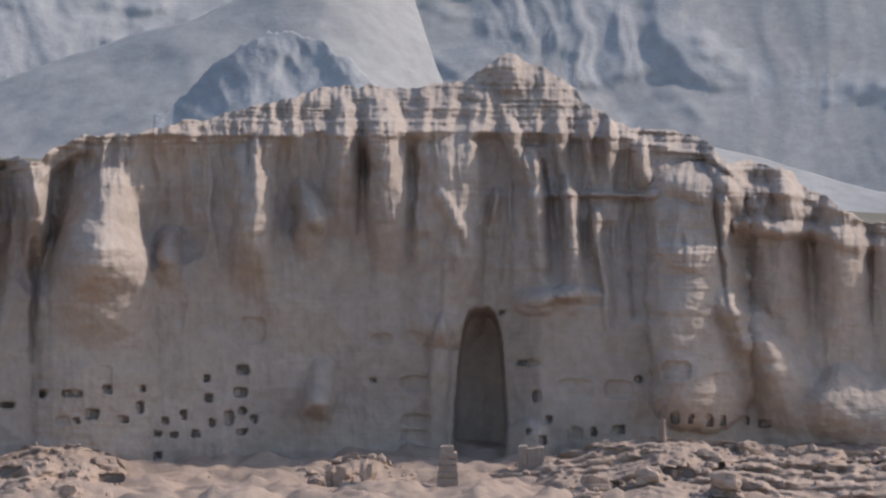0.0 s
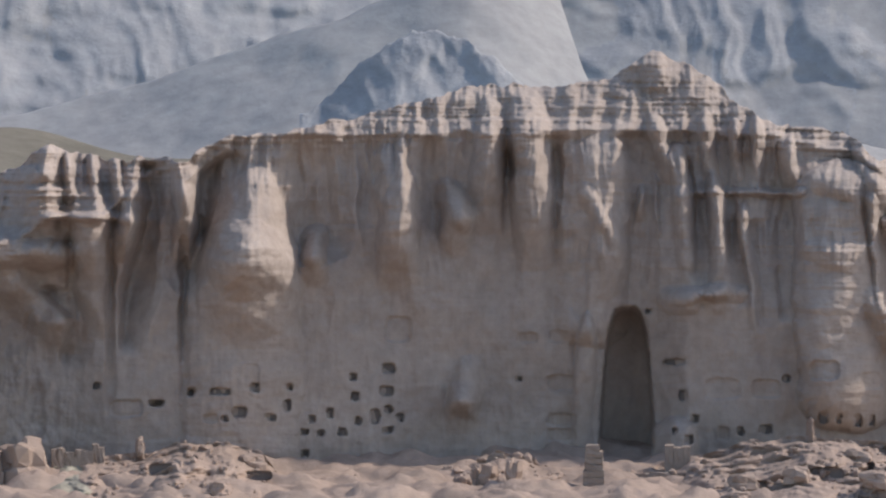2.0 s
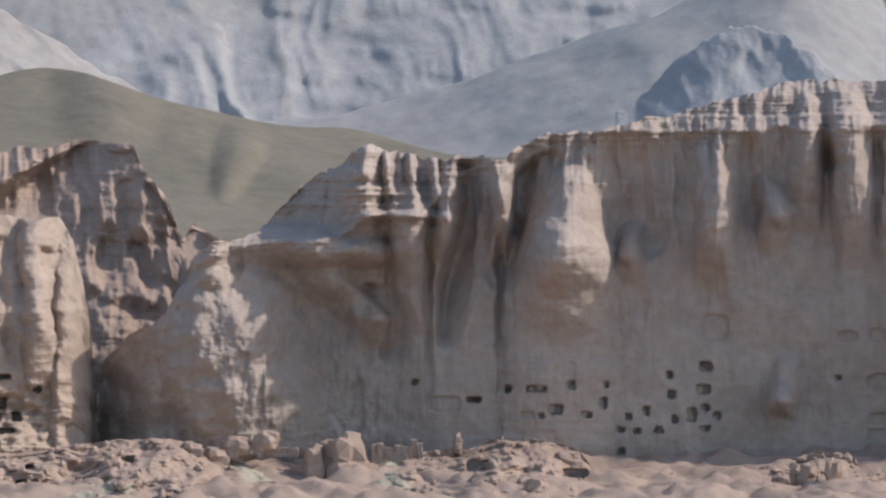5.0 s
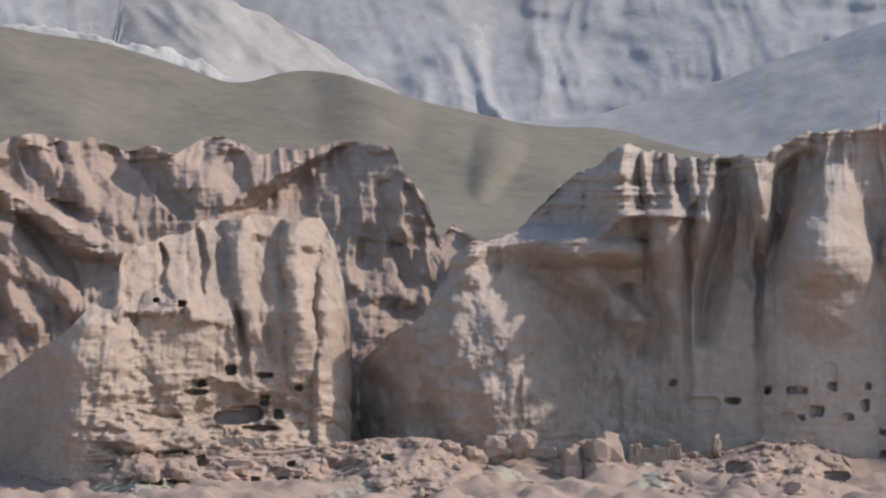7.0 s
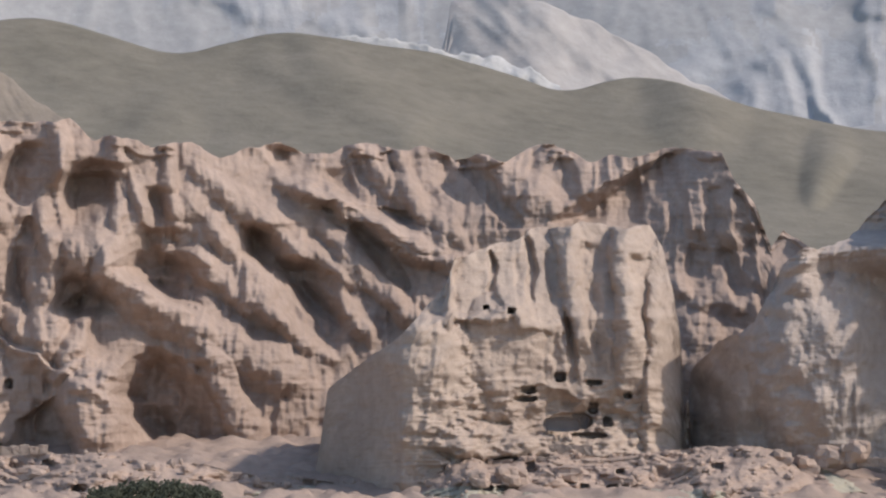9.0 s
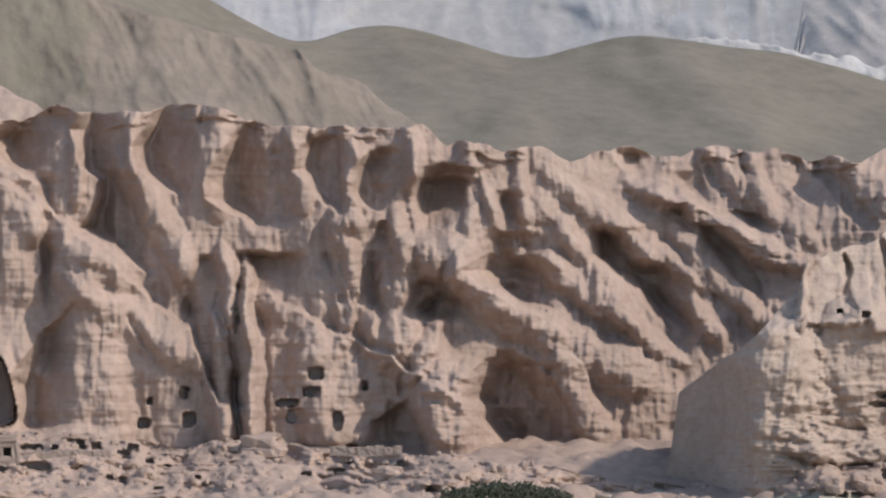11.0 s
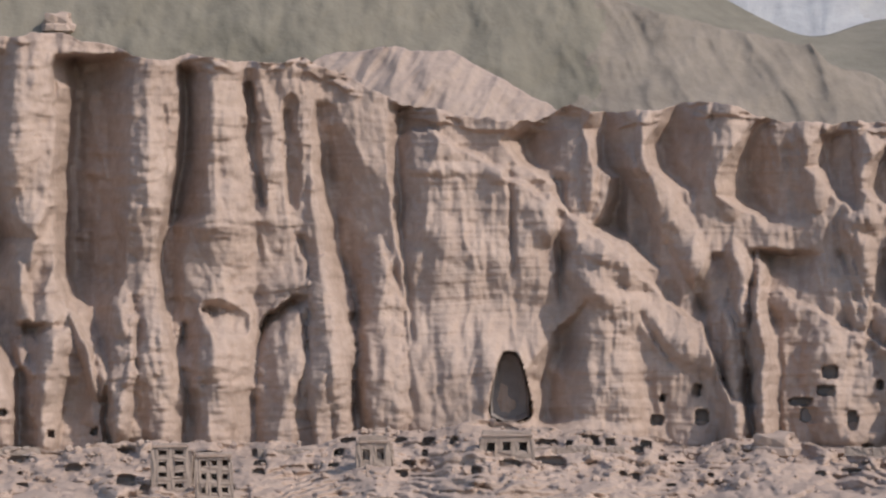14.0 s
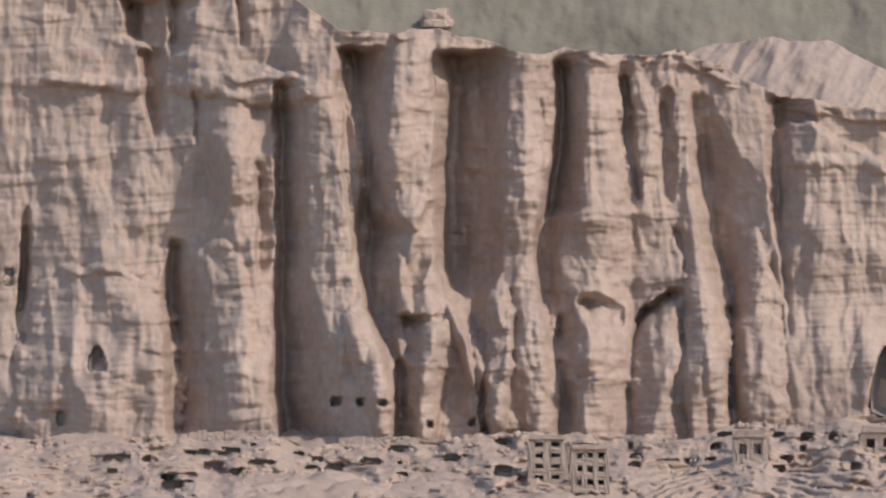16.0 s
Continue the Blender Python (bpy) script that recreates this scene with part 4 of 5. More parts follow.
# minor ledges and gullies of the block and the slopes
stroke("cliff_d", -475.4, 57.6, -458.6, 50.5, 5.6, 2, 1.4, 1.0)
stroke("cliff_d", -453.0, 54.7, -451.6, 46.9, 5.6, 1.6, 1.2, 1.0)
shade("cliff_d", [(47.7, -458.6, -456.9), (60.3, -458.8, -456.9), (73.0, -459.2, -456.8)], 0.6)
shade("cliff_d", [(47.6, -446.8, -444.5), (73.0, -447.3, -444.7)], 0.6)
stroke("cliff_d", -445.9, 58.9, -431.9, 50.4, 4.8, 4, 1.6, 1.0)
stroke("cliff_d", -436.1, 43.4, -413.6, 29.2, 5.1, 4, 1.6, 1.0)
stroke("cliff_d", -423.3, 70.1, -410.7, 48.9, 4.2, 5, 1.2, 1.0)
stroke("cliff_d", -315.5, 69.0, -288.9, 49.4, 3.7, 5, 1.4, 1.0)
stroke("cliff_d", -296.0, 69.1, -270.7, 55.0, 3.7, 5, 1.4, 1.0)
stroke("cliff_d", -283.3, 63.5, -258.0, 49.4, 3.7, 5, 1.4, 1.0)
stroke("cliff_d", -319.7, 49.4, -294.5, 31.1, 3.7, 5, 1.4, 1.0)
stroke("cliff_d", -302.9, 56.4, -283.3, 36.7, 3.7, 5, 1.4, 1.0)
stroke("cliff_d", -276.3, 73.3, -260.8, 59.2, 3.7, 5, 1.4, 1.0)
stroke("cliff_d", -315.5, 56.4, -302.9, 39.6, 3.7, 5, 1.4, 1.0)
stroke("cliff_d", -373.4, 59.0, -367.8, 37.9, 2.8, 4, 1.3, 1.0)
stroke("cliff_d", -359.3, 59.0, -356.5, 37.8, 2.8, 4, 1.3, 1.0)
stroke("cliff_d", -345.2, 49.1, -353.7, 26.6, 2.8, 4, 1.3, 1.0)
stroke("cliff_d", -338.2, 70.2, -331.2, 57.5, 2.8, 4, 1.3, 1.0)
stroke("cliff_d", -372.1, 83.8, -370.1, 62.8, 2.3, 4, 0.9, 1.0)
stroke("cliff_d", -356.1, 83.6, -354.1, 62.7, 2.3, 4, 0.9, 1.0)
stroke("cliff_d", -343.0, 83.4, -341.1, 62.6, 2.3, 4, 0.9, 1.0)
stroke("cliff_d", -330.0, 83.3, -328.1, 62.5, 2.3, 4, 0.9, 1.0)
stroke("cliff_d", -500.6, 28.3, -499.3, 10.1, 3.1, 4, 0.8, 1.0)
stroke("cliff_d", -405.2, 32.0, -402.5, 9.5, 3.7, 4, 0.8, 1.0)
stroke("cliff_d", -395.4, 32.0, -394.1, 9.5, 2.5, 4, 0.8, 1.0)
stroke("cliff_d", -348.2, 15.3, -346.8, 5.5, 7.0, 6, 0.35, 1.0)
shade("cliff_d", [(43.4, -445.4, -444.0), (57.5, -445.9, -444.2)], 0.8)
shade("cliff_d", [(26.4, -419.3, -415.8), (37.7, -426.3, -423.5)], 0.7)
shade("cliff_d", [(37.6, -372.3, -369.5), (53.0, -377.1, -374.3)], 0.7)
shade("cliff_d", [(37.6, -364.6, -361.9), (52.9, -366.7, -363.9)], 0.7)
# niches and cave mouths
cave("cliff_a", 9.6, 18.3, 14.6, 38.3, 15, 0.62)
cave("cliff_d", -458.6, 19.7, 12.4, 17.2, 13, 0.4)
cave("cliff_d", -654.2, 26.1, 5.6, 6.2, 6, 0.35)
cave("cliff_a", -47.3, 32.6, 6.3, 6.3, 0.9)
cave("cliff_a", -49.6, 22.8, 3.1, 2.5, 1.8)
cave("cliff_a", -91.5, 17.0, 4.9, 2.0, 1.8)
cave("cliff_a", -83.9, 20.8, 3.9, 6.3, 0.5)
cave("cliff_a", -58.6, 20.7, 1.7, 1.7, 1.8)
cave("cliff_a", -74.2, 18.2, 1.4, 1.7, 1.8)
cave("cliff_a", -86.7, 12.0, 3.4, 2.5, 1.8)
cave("cliff_a", -79.0, 10.7, 2.8, 1.7, 1.8)
cave("cliff_a", -75.0, 13.5, 2.0, 2.8, 1.8)
cave("cliff_a", -68.7, 10.2, 1.7, 2.0, 1.8)
cave("cliff_a", -64.2, 11.6, 1.4, 2.5, 1.8)
cave("cliff_a", -70.8, 7.0, 2.0, 1.7, 1.8)
cave("cliff_a", -66.5, 6.7, 1.7, 1.4, 1.8)
cave("cliff_a", -61.1, 7.0, 2.0, 2.0, 1.8)
cave("cliff_a", -53.0, 10.9, 2.5, 3.7, 1.8)
cave("cliff_a", -50.1, 17.2, 3.4, 2.5, 1.8)
cave("cliff_a", -57.9, 15.8, 2.0, 2.0, 1.8)
cave("cliff_a", -49.8, 12.6, 2.0, 1.7, 1.8)
cave("cliff_a", -46.7, 10.6, 1.7, 2.0, 1.8)
cave("cliff_a", -49.8, 7.5, 2.3, 1.7, 1.8)
cave("cliff_a", -57.2, 9.8, 1.7, 2.0, 1.8)
cave("cliff_a", -70.6, 1.6, 2.0, 1.7, 1.8)
cave("cliff_a", -6.8, 19.4, 7.0, 3.9, 0.9)
cave("cliff_a", -6.7, 10.2, 7.0, 3.1, 0.9)
cave("cliff_a", -6.7, 6.4, 7.0, 3.1, 0.9)
cave("cliff_a", -15.2, 30.6, 4.9, 2.5, 0.7)
cave("cliff_a", -7.1, 30.9, 5.1, 3.1, 0.7)
cave("cliff_a", 21.4, 24.7, 5.1, 1.4, 1.8)
cave("cliff_a", 23.5, 16.4, 2.0, 2.8, 1.8)
cave("cliff_a", 43.9, 18.3, 6.8, 4.5, 0.9)
cave("cliff_a", 33.1, 18.2, 8.4, 5.1, 0.5)
cave("cliff_a", 58.2, 23.0, 7.0, 4.8, 1.1)
cave("cliff_a", 69.6, 20.6, 4.5, 4.2, 0.7)
cave("cliff_a", 26.4, 10.7, 1.7, 2.0, 1.8)
cave("cliff_a", 57.8, 11.4, 2.0, 3.1, 1.8)
cave("cliff_a", 61.6, 11.2, 1.4, 2.5, 1.8)
cave("cliff_a", 66.2, 10.8, 1.7, 3.1, 1.8)
cave("cliff_a", 69.4, 10.9, 1.7, 2.8, 1.8)
cave("cliff_a", 80.0, 10.3, 2.8, 2.0, 1.8)
cave("cliff_a", 43.9, 8.2, 3.1, 2.3, 1.8)
cave("cliff_a", 33.4, 7.2, 2.8, 3.1, 0.9)
cave("cliff_a", 37.6, 7.7, 1.4, 2.5, 1.8)
cave("cliff_a", -17.3, 20.3, 1.4, 1.4, 1.8)
cave("cliff_a", -98.7, 17.1, 2.0, 2.0, 1.8)
cave("cliff_a", -107.2, 14.2, 3.7, 1.7, 1.8)
cave("cliff_a", 48.7, 20.9, 1.7, 1.7, 1.8)
cave("cliff_a", 15.0, 37.4, 1.7, 1.1, 1.8)
cave("cliff_a", 25.0, 5.5, 2.0, 2.5, 1.8)
cave("cliff_a", 21.4, 7.6, 1.4, 1.7, 1.8)
cave("cliff_a", 54.4, 12.1, 1.4, 2.8, 0.9)
cave("cliff_a", 75.2, 10.9, 1.7, 2.3, 1.8)
cave("cliff_a", -82.9, 18.0, 2.3, 2.3, 1.8)
cave("cliff_a", -93.8, 10.4, 3.7, 2.0, 0.9)
cave("cliff_a", -90.4, 10.4, 1.7, 1.7, 1.8)
cave("cliff_a", -114.4, 13.0, 7.7, 4.2, 0.9)
cave("cliff_a", -106.9, 14.3, 3.1, 1.4, 1.8)
cave("cliff_a", -121.7, 18.6, 1.7, 1.7, 1.8)
cave("cliff_a", -98.6, 16.8, 1.4, 1.7, 1.8)
cave("cliff_c", -231.8, 21.7, 2.8, 2.3)
cave("cliff_c", -239.6, 18.5, 3.7, 1.7)
cave("cliff_c", -240.3, 16.3, 5.6, 1.3)
cave("cliff_c", -223.4, 14.1, 2.5, 2.8)
cave("cliff_c", -229.0, 10.8, 9.9, 3.9, 3)
cave("cliff_c", -219.9, 10.5, 2.3, 2.3)
cave("cliff_c", -224.8, 7.1, 8.4, 1.4)
cave("cliff_c", -223.4, 20.3, 3.7, 1.4)
cave("cliff_c", -243.8, 38.2, 2.0, 1.4)
cave("cliff_c", -250.1, 38.9, 1.4, 1.1)
cave("cliff_c", -215.0, 17.2, 2.0, 1.7)
cave("cliff_d", -422.1, 11.6, 3.1, 2.8)
cave("cliff_d", -411.2, 12.4, 3.4, 3.7)
cave("cliff_d", -412.2, 19.0, 2.3, 3.1)
cave("cliff_d", -379.8, 23.6, 3.7, 3.4)
cave("cliff_d", -380.6, 19.0, 4.2, 2.5)
cave("cliff_d", -374.3, 11.7, 2.5, 4.8)
cave("cliff_d", -367.9, 20.5, 2.0, 2.3)
cave("cliff_d", -420.7, 17.0, 1.7, 1.7)
cave("cliff_d", -386.9, 16.3, 5.6, 2.0)
cave("cliff_d", -384.8, 13.1, 4.2, 3.7, 2)
cave("cliff_d", -370.8, 5.4, 2.3, 1.4)
cave("cliff_d", -595.3, 15.2, 2.8, 2.3)
cave("cliff_d", -589.0, 14.9, 2.0, 2.0)
cave("cliff_d", -584.0, 14.6, 2.0, 2.0)
cave("cliff_d", -662.7, 11.8, 2.5, 3.7, 2)
cave("cliff_d", -675.6, 46.6, 2.3, 4.2, 2)
cave("cliff_d", -572.1, 9.2, 1.7, 2.0)
cave("cliff_d", -561.5, 9.7, 1.7, 2.0)
stroke("hill", -165.5, 76.6, -168.3, 68.8, 6.5, 20, 1.4, 0.7)
stroke("hill", -199.1, 94.4, -197.7, 85.4, 12.7, 20, 1.6)
stroke("hill", -327.3, 100.6, -281.1, 82.6, 5.6, -8, 1.6)
stroke("hill", -292.3, 104.4, -269.8, 83.3, 8.4, 8, 1.6)
stroke("hill", -230.4, 90.3, -202.4, 78.9, 7.0, -7, 1.6)
stroke("hill", -328.7, 87.3, -332.8, 83.7, 7.0, 4.5, 1.6)
stroke("hill", -332.2, 87.8, -325.3, 84.3, 6.3, 4, 1.6)
stroke("hill", -183.7, 67.2, -166.9, 57.5, 7.0, 5.5, 1.6)
cave("rubble_bank", -485.7, 6.2, 3.1, 2.5)
cave("rubble_bank", -478.8, 6.3, 3.4, 2.5)
cave("rubble_bank", -472.5, 5.9, 2.5, 3.1)
cave("rubble_bank", -458.3, 6.0, 8.4, 3.9)
cave("rubble_bank", -449.5, 5.6, 5.6, 2.5)
cave("rubble_bank", -443.9, 5.6, 1.7, 2.0)
cave("rubble_bank", -437.6, 5.8, 2.5, 3.4)
cave("rubble_bank", -433.8, 5.8, 2.5, 2.5)
cave("rubble_bank", -424.9, 5.4, 3.1, 2.5)
cave("rubble_bank", -448.8, 0.8, 8.4, 3.4)
cave("rubble_bank", -458.6, 0.7, 5.6, 2.3)
cave("rubble_bank", -501.3, 3.3, 2.5, 2.3)
cave("rubble_bank", -498.8, 6.6, 4.2, 1.7)
cave("rubble_bank", -492.0, 3.3, 4.2, 3.7)
cave("rubble_bank", -420.7, 2.0, 2.3, 1.7)
cave("rubble_bank", -467.0, -0.9, 2.8, 2.0)
cave("rubble_bank", -649.7, 1.4, 7.0, 2.5)
cave("rubble_bank", -641.5, 1.2, 4.2, 1.7)
cave("rubble_bank", -625.7, -1.1, 5.6, 3.4)
cave("rubble_bank", -620.2, -2.9, 2.8, 3.1)
cave("rubble_bank", -595.9, -1.6, 4.5, 2.5)
cave("rubble_bank", -601.4, -1.8, 3.7, 2.5)
cave("rubble_bank", -586.8, 0.1, 5.6, 2.0)
cave("rubble_bank", -579.1, 2.8, 7.0, 2.3)
cave("rubble_bank", -566.8, 0.3, 3.9, 3.1)
cave("rubble_bank", -554.5, 4.3, 3.1, 2.5)
cave("rubble_bank", -553.8, -2.6, 4.8, 3.1)
cave("rubble_bank", -613.9, 0.1, 7.0, 1.4)
cave("rubble_bank", -634.7, -5.4, 8.4, 2.8)
cave("rubble_bank", -620.9, 3.0, 3.7, 1.7)
cave("rubble_bank", -532.6, 3.7, 5.6, 1.4)
cave("rubble_bank", -501.1, 3.3, 2.5, 2.0)
cave("rubble_bank", -485.7, -1.6, 3.4, 2.0)
cave("rubble_bank", -606.3, -6.6, 2.5, 2.0)
cave("rubble_bank", -105.9, -2.2, 6.5, 3.1, 2)
cave("rubble_bank", -81.8, -3.8, 7.0, 2.5, 2)
cave("rubble_bank", 58.9, -2.6, 8.4, 3.7, 2)
cave("rubble_bank", 69.3, -0.3, 1.7, 2.0)
cave("rubble_bank", 40.1, -5.7, 8.4, 2.5, 2)
cave("rubble_bank", -231.2, 9.9, 9.9, 3.7, 3)
cave("rubble_bank", -225.7, 10.6, 2.3, 3.9, 3)
cave("rubble_bank", -236.7, 3.1, 2.5, 5.6, 3)
cave("rubble_bank", -229.8, -1.9, 5.6, 2.5, 3)
cave("rubble_bank", -216.7, -1.9, 2.5, 1.7)
cave("rubble_bank", -246.3, -6.2, 3.1, 1.7)
cave("rubble_bank", -158.6, -6.6, 4.8, 1.1, 2)
cave("rubble_bank", -236.1, 2.8, 2.8, 5.6, 3)
tagged(sheet("mountain_range", -440, 160, 0.8, [(-440, 190), (160, 190)], 40, 190, depth_m, [M_FAR, M_FAN], back=600, jag=6, jag_size=30, paint=paint_m), "hazy blue-grey fluted mountain wall far behind the valley", "mountain", kind="structure")
tagged(sheet("scree_fan", -240, 130, 1.0, TOP_F, 30, 110, depth_f, [M_FAN], back=300, drop=60, jag=0.6, jag_size=20, soften=4), "pale scree slope below the mountains", "slope", kind="structure")
tagged(sheet("rocky_knoll", -72, -8, 0.4, TOP_K, 60, 60, depth_k, [M_FAR], back=150, drop=30, jag=1.2, jag_size=5), "dark bluish rock knoll on the pale scree", "knoll", kind="structure")
tagged(sheet("brown_slope", -266, -176, 0.8, TOP_B, 60, 90, depth_b, [M_BROWN], back=150, drop=60, jag=0.8, jag_size=8), "bare pale brown slope below the far mountains", "slope", kind="structure")
tagged(sheet("pale_ridge", -290, -228, 0.6, TOP_W, 70, 50, depth_w, [M_WHITE], back=60, drop=20, jag=1.3, jag_size=4), "bright chalky ridge behind the hill crest", "ridge", kind="structure")
tagged(sheet("hill", -690, 140, 1.0, TOP_H, 20, 160, depth_h, [M_HILL], back=300, drop=80, jag=0.3, jag_size=30, soften=6), "smooth dry grey-green hills behind the cliffs", "hill", kind="structure")
tagged(sheet("gullied_slope", -690, -340, 0.5, TOP_L, 40, 110, depth_l, [M_FLUTE, M_HILL], back=60, drop=30, jag=0.8, jag_size=6, paint=paint_l), "grey slope cut by parallel gullies above the cliffs", "slope", kind="structure")
tagged(sheet("pink_scree", -530, -440, 0.5, TOP_P, 50, 90, depth_p, [M_PINK], back=60, drop=20, jag=0.6, jag_size=6), "pinkish loose scree above the cliff edge", "slope", kind="structure")
# hollows scattered at random, added to darken the bank in spots
hollow = random.Random(11)
for q in range(55):
    s = hollow.uniform(-660, -345) if q % 5 else hollow.uniform(-285, -190)
    size = hollow.uniform(1.4, 3.6)
    cave("rubble_bank", s, along(TOP_G, s) - hollow.uniform(2, 13), size, size * hollow.uniform(0.45, 0.9), 3.0)
CLIFFS = {
    "cliff_a": tagged(sheet("cliff_a", -220, 118, 0.34, TOP_A, -8, 340, depth_a, [M_CLIFF], back=70, drop=4), "tall shaded sandstone cliff with a great carved niche", "cliff", kind="structure"),
    "cliff_d": tagged(sheet("cliff_d", -690, -150, 0.38, TOP_D, -8, 330, depth_d, [M_COLUMN], back=90, drop=6, jag=1.3, jag_size=9), "sunlit tan cliff of tall eroded columns and gullies", "cliff", kind="structure"),
    "cliff_c": tagged(sheet("cliff_c", -300, -190, 0.36, TOP_C, -8, 260, depth_c, [M_PALE], back=60, drop=8, jag=0.7), "blunt pale rock bluff with a sharp sunlit fin", "cliff", kind="structure"),
    "rubble_bank": tagged(sheet("rubble_bank", -690, 118, 0.4, TOP_G, -13, 90, depth_g, [M_EARTH, M_GRASS], back=46, drop=9, jag=0.7, jag_size=5, paint=paint_g), "stepped bank of rubble and dug-out caves below the cliffs", "bank", kind="structure"),
}
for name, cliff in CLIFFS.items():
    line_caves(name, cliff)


# ---- loose things on the bank ----
HILL_ROCK = (-569.7, 108.5)
GROVE = (-332.8, -4.9)
def spot(s, h, on="rubble_bank", sink=0.15):
    """The world place of a foot on the bank, and the metres that one shell metre measures there."""
    r = reach_of(on, s, h) - sink
    return Vector(place(np.array(s), np.array(h), np.array(r))), r / SHELL


ROCKS = []
for k in range(6):
    bm = bmesh.new()
    bmesh.ops.create_icosphere(bm, subdivisions=3, radius=1)
    for v in bm.verts:
        n = v.co.normalized()
        q = Vector((round(n.x * 1.4), round(n.y * 1.4), round(n.z * 1.4))) * 0.27
        v.co = n * (0.58 + 0.42 * noise.noise(n * 1.3 + Vector((7 * k, 0, 0))) + 0.12 * noise.noise(n * 4 + Vector((0, 9 * k, 0)))) + q
    me = bpy.data.meshes.new("boulder")
    bm.to_mesh(me)
    bm.free()
    me.materials.append(M_EARTH)
    for p in me.polygons:
        p.use_smooth = False
    ROCKS.append(me)
dice = random.Random(5)


def boulder(s, h, width, height, label="weathered tan boulder lying on the rubble bank", on="rubble_bank", group="boulders on the bank"):
    p, k = spot(s, h, on)
    ob = new("boulder", dice.choice(ROCKS))
    sx, sz = width * k / 2, height * k / 2
    ob.matrix_world = Matrix.Translation(p + Vector((0, 0, sz * 0.5))) @ Matrix.Rotation(-s / SHELL + dice.uniform(-0.5, 0.5), 4, "Z") @ Matrix.Diagonal((sx, (sx + sz) / 2, sz, 1))
    return tagged(ob, label, "boulder", group)


def rough_box(bm, x0, x1, y0, y1, z0, z1, wear=0.12, cuts=2):
    """A worn block with uneven faces, added to bm."""
    first = len(bm.verts)
    made = bmesh.ops.create_cube(bm, size=1)["verts"]
    bmesh.ops.scale(bm, vec=(x1 - x0, y1 - y0, z1 - z0), verts=made)
    bmesh.ops.translate(bm, vec=((x0 + x1) / 2, (y0 + y1) / 2, (z0 + z1) / 2), verts=made)
    edges = list({e for v in made for e in v.link_edges})
    bmesh.ops.subdivide_edges(bm, edges=edges, cuts=cuts, use_grid_fill=True)
    for v in list(bm.verts)[first:]:
        v.co += wear * Vector((dice.uniform(-1, 1), dice.uniform(-1, 1), dice.uniform(-1, 1)))


def stand(name, s, h, label, category, group=""):
    p, k = spot(s, h)
    ob = new(name)
    ob.matrix_world = Matrix.Translation(p) @ Matrix.Rotation(-s / SHELL, 4, "Z")
    return tagged(ob, label, category, group), k


def ruined_tower(s, h, width, height):
    ob, k = stand("ruined_tower", s, h, "tapering ruined mud-brick tower with a broken top", "ruin")
    w, top = width * k, height * k
    n = 9
    for i in range(n):
        t = i / n
        half = w / 2 * (1.15 - 0.45 * t) + dice.uniform(-0.1, 0.1)
        bm = bmesh.new()
        rough_box(bm, -half, half * (0.7 if i == n - 1 else 1), -half, half, -0.6 + (top + 0.6) * t, -0.6 + (top + 0.6) * (t + 0.95 / n), 0.13)
        part("course", bm, M_ADOBE, ob)


def mud_wall(s, h, length, height, thick=1.2, label="low crumbling mud wall on the bank", turn=0.0):
    ob, k = stand("mud_wall", s, h, label, "wall", "ruined walls below the cliffs")
    ob.matrix_world = ob.matrix_world @ Matrix.Rotation(turn, 4, "Z")
    n = max(2, round(length * k / 2.2))
    step = length * k / n
    for i in range(n):
        bm = bmesh.new()
        x = -length * k / 2 + i * step
        rough_box(bm, x + 0.04, x + step - 0.04, 0, thick, -0.8, height * k * dice.uniform(0.75, 1.1), 0.12)
        part("wall_block", bm, M_ADOBE, ob)


def mud_house(s, h, width, height, cols, rows, depth=5.0):
    ob, k = stand("mud_house", s, h, "flat-roofed mud house with dark window openings", "house", "mud houses at the cliff foot")
    w, z1 = width * k, height * k
    # piers and bands leave real openings in the front wall
    cw, rh = w / cols, z1 / rows
    for c in range(cols + 1):
        bm = bmesh.new()
        rough_box(bm, -w / 2 + c * cw - cw * 0.22, -w / 2 + c * cw + cw * 0.22, 0, 0.7, -1, z1 * dice.uniform(0.8, 1), 0.2, 2)
        part("pier", bm, M_ADOBE, ob)
    for q in range(rows + 1):
        bm = bmesh.new()
        rough_box(bm, -w / 2, w / 2, 0.03, 0.66, q * rh - rh * 0.27, q * rh + rh * 0.27, 0.2, 2)
        part("wall_band", bm, M_ADOBE, ob)
    for x in (-w / 2, w / 2):
        bm = bmesh.new()
        rough_box(bm, x - 0.3, x + 0.3, 0.7, depth, -1, z1, 0.08)
        part("side_wall", bm, M_ADOBE, ob)
    # the same shade tone on the back wall darkens the openings
    bm = bmesh.new()
    rough_box(bm, -w / 2, w / 2, depth - 0.6, depth, -1, z1, 0.05)
    part("back_wall", bm, M_CAVE, ob)
    bm = bmesh.new()
    rough_box(bm, -w / 2 - 0.4, w / 2 + 0.4, -0.4, depth + 0.2, z1, z1 + 0.45, 0.07)
    part("roof", bm, M_EARTH, ob)


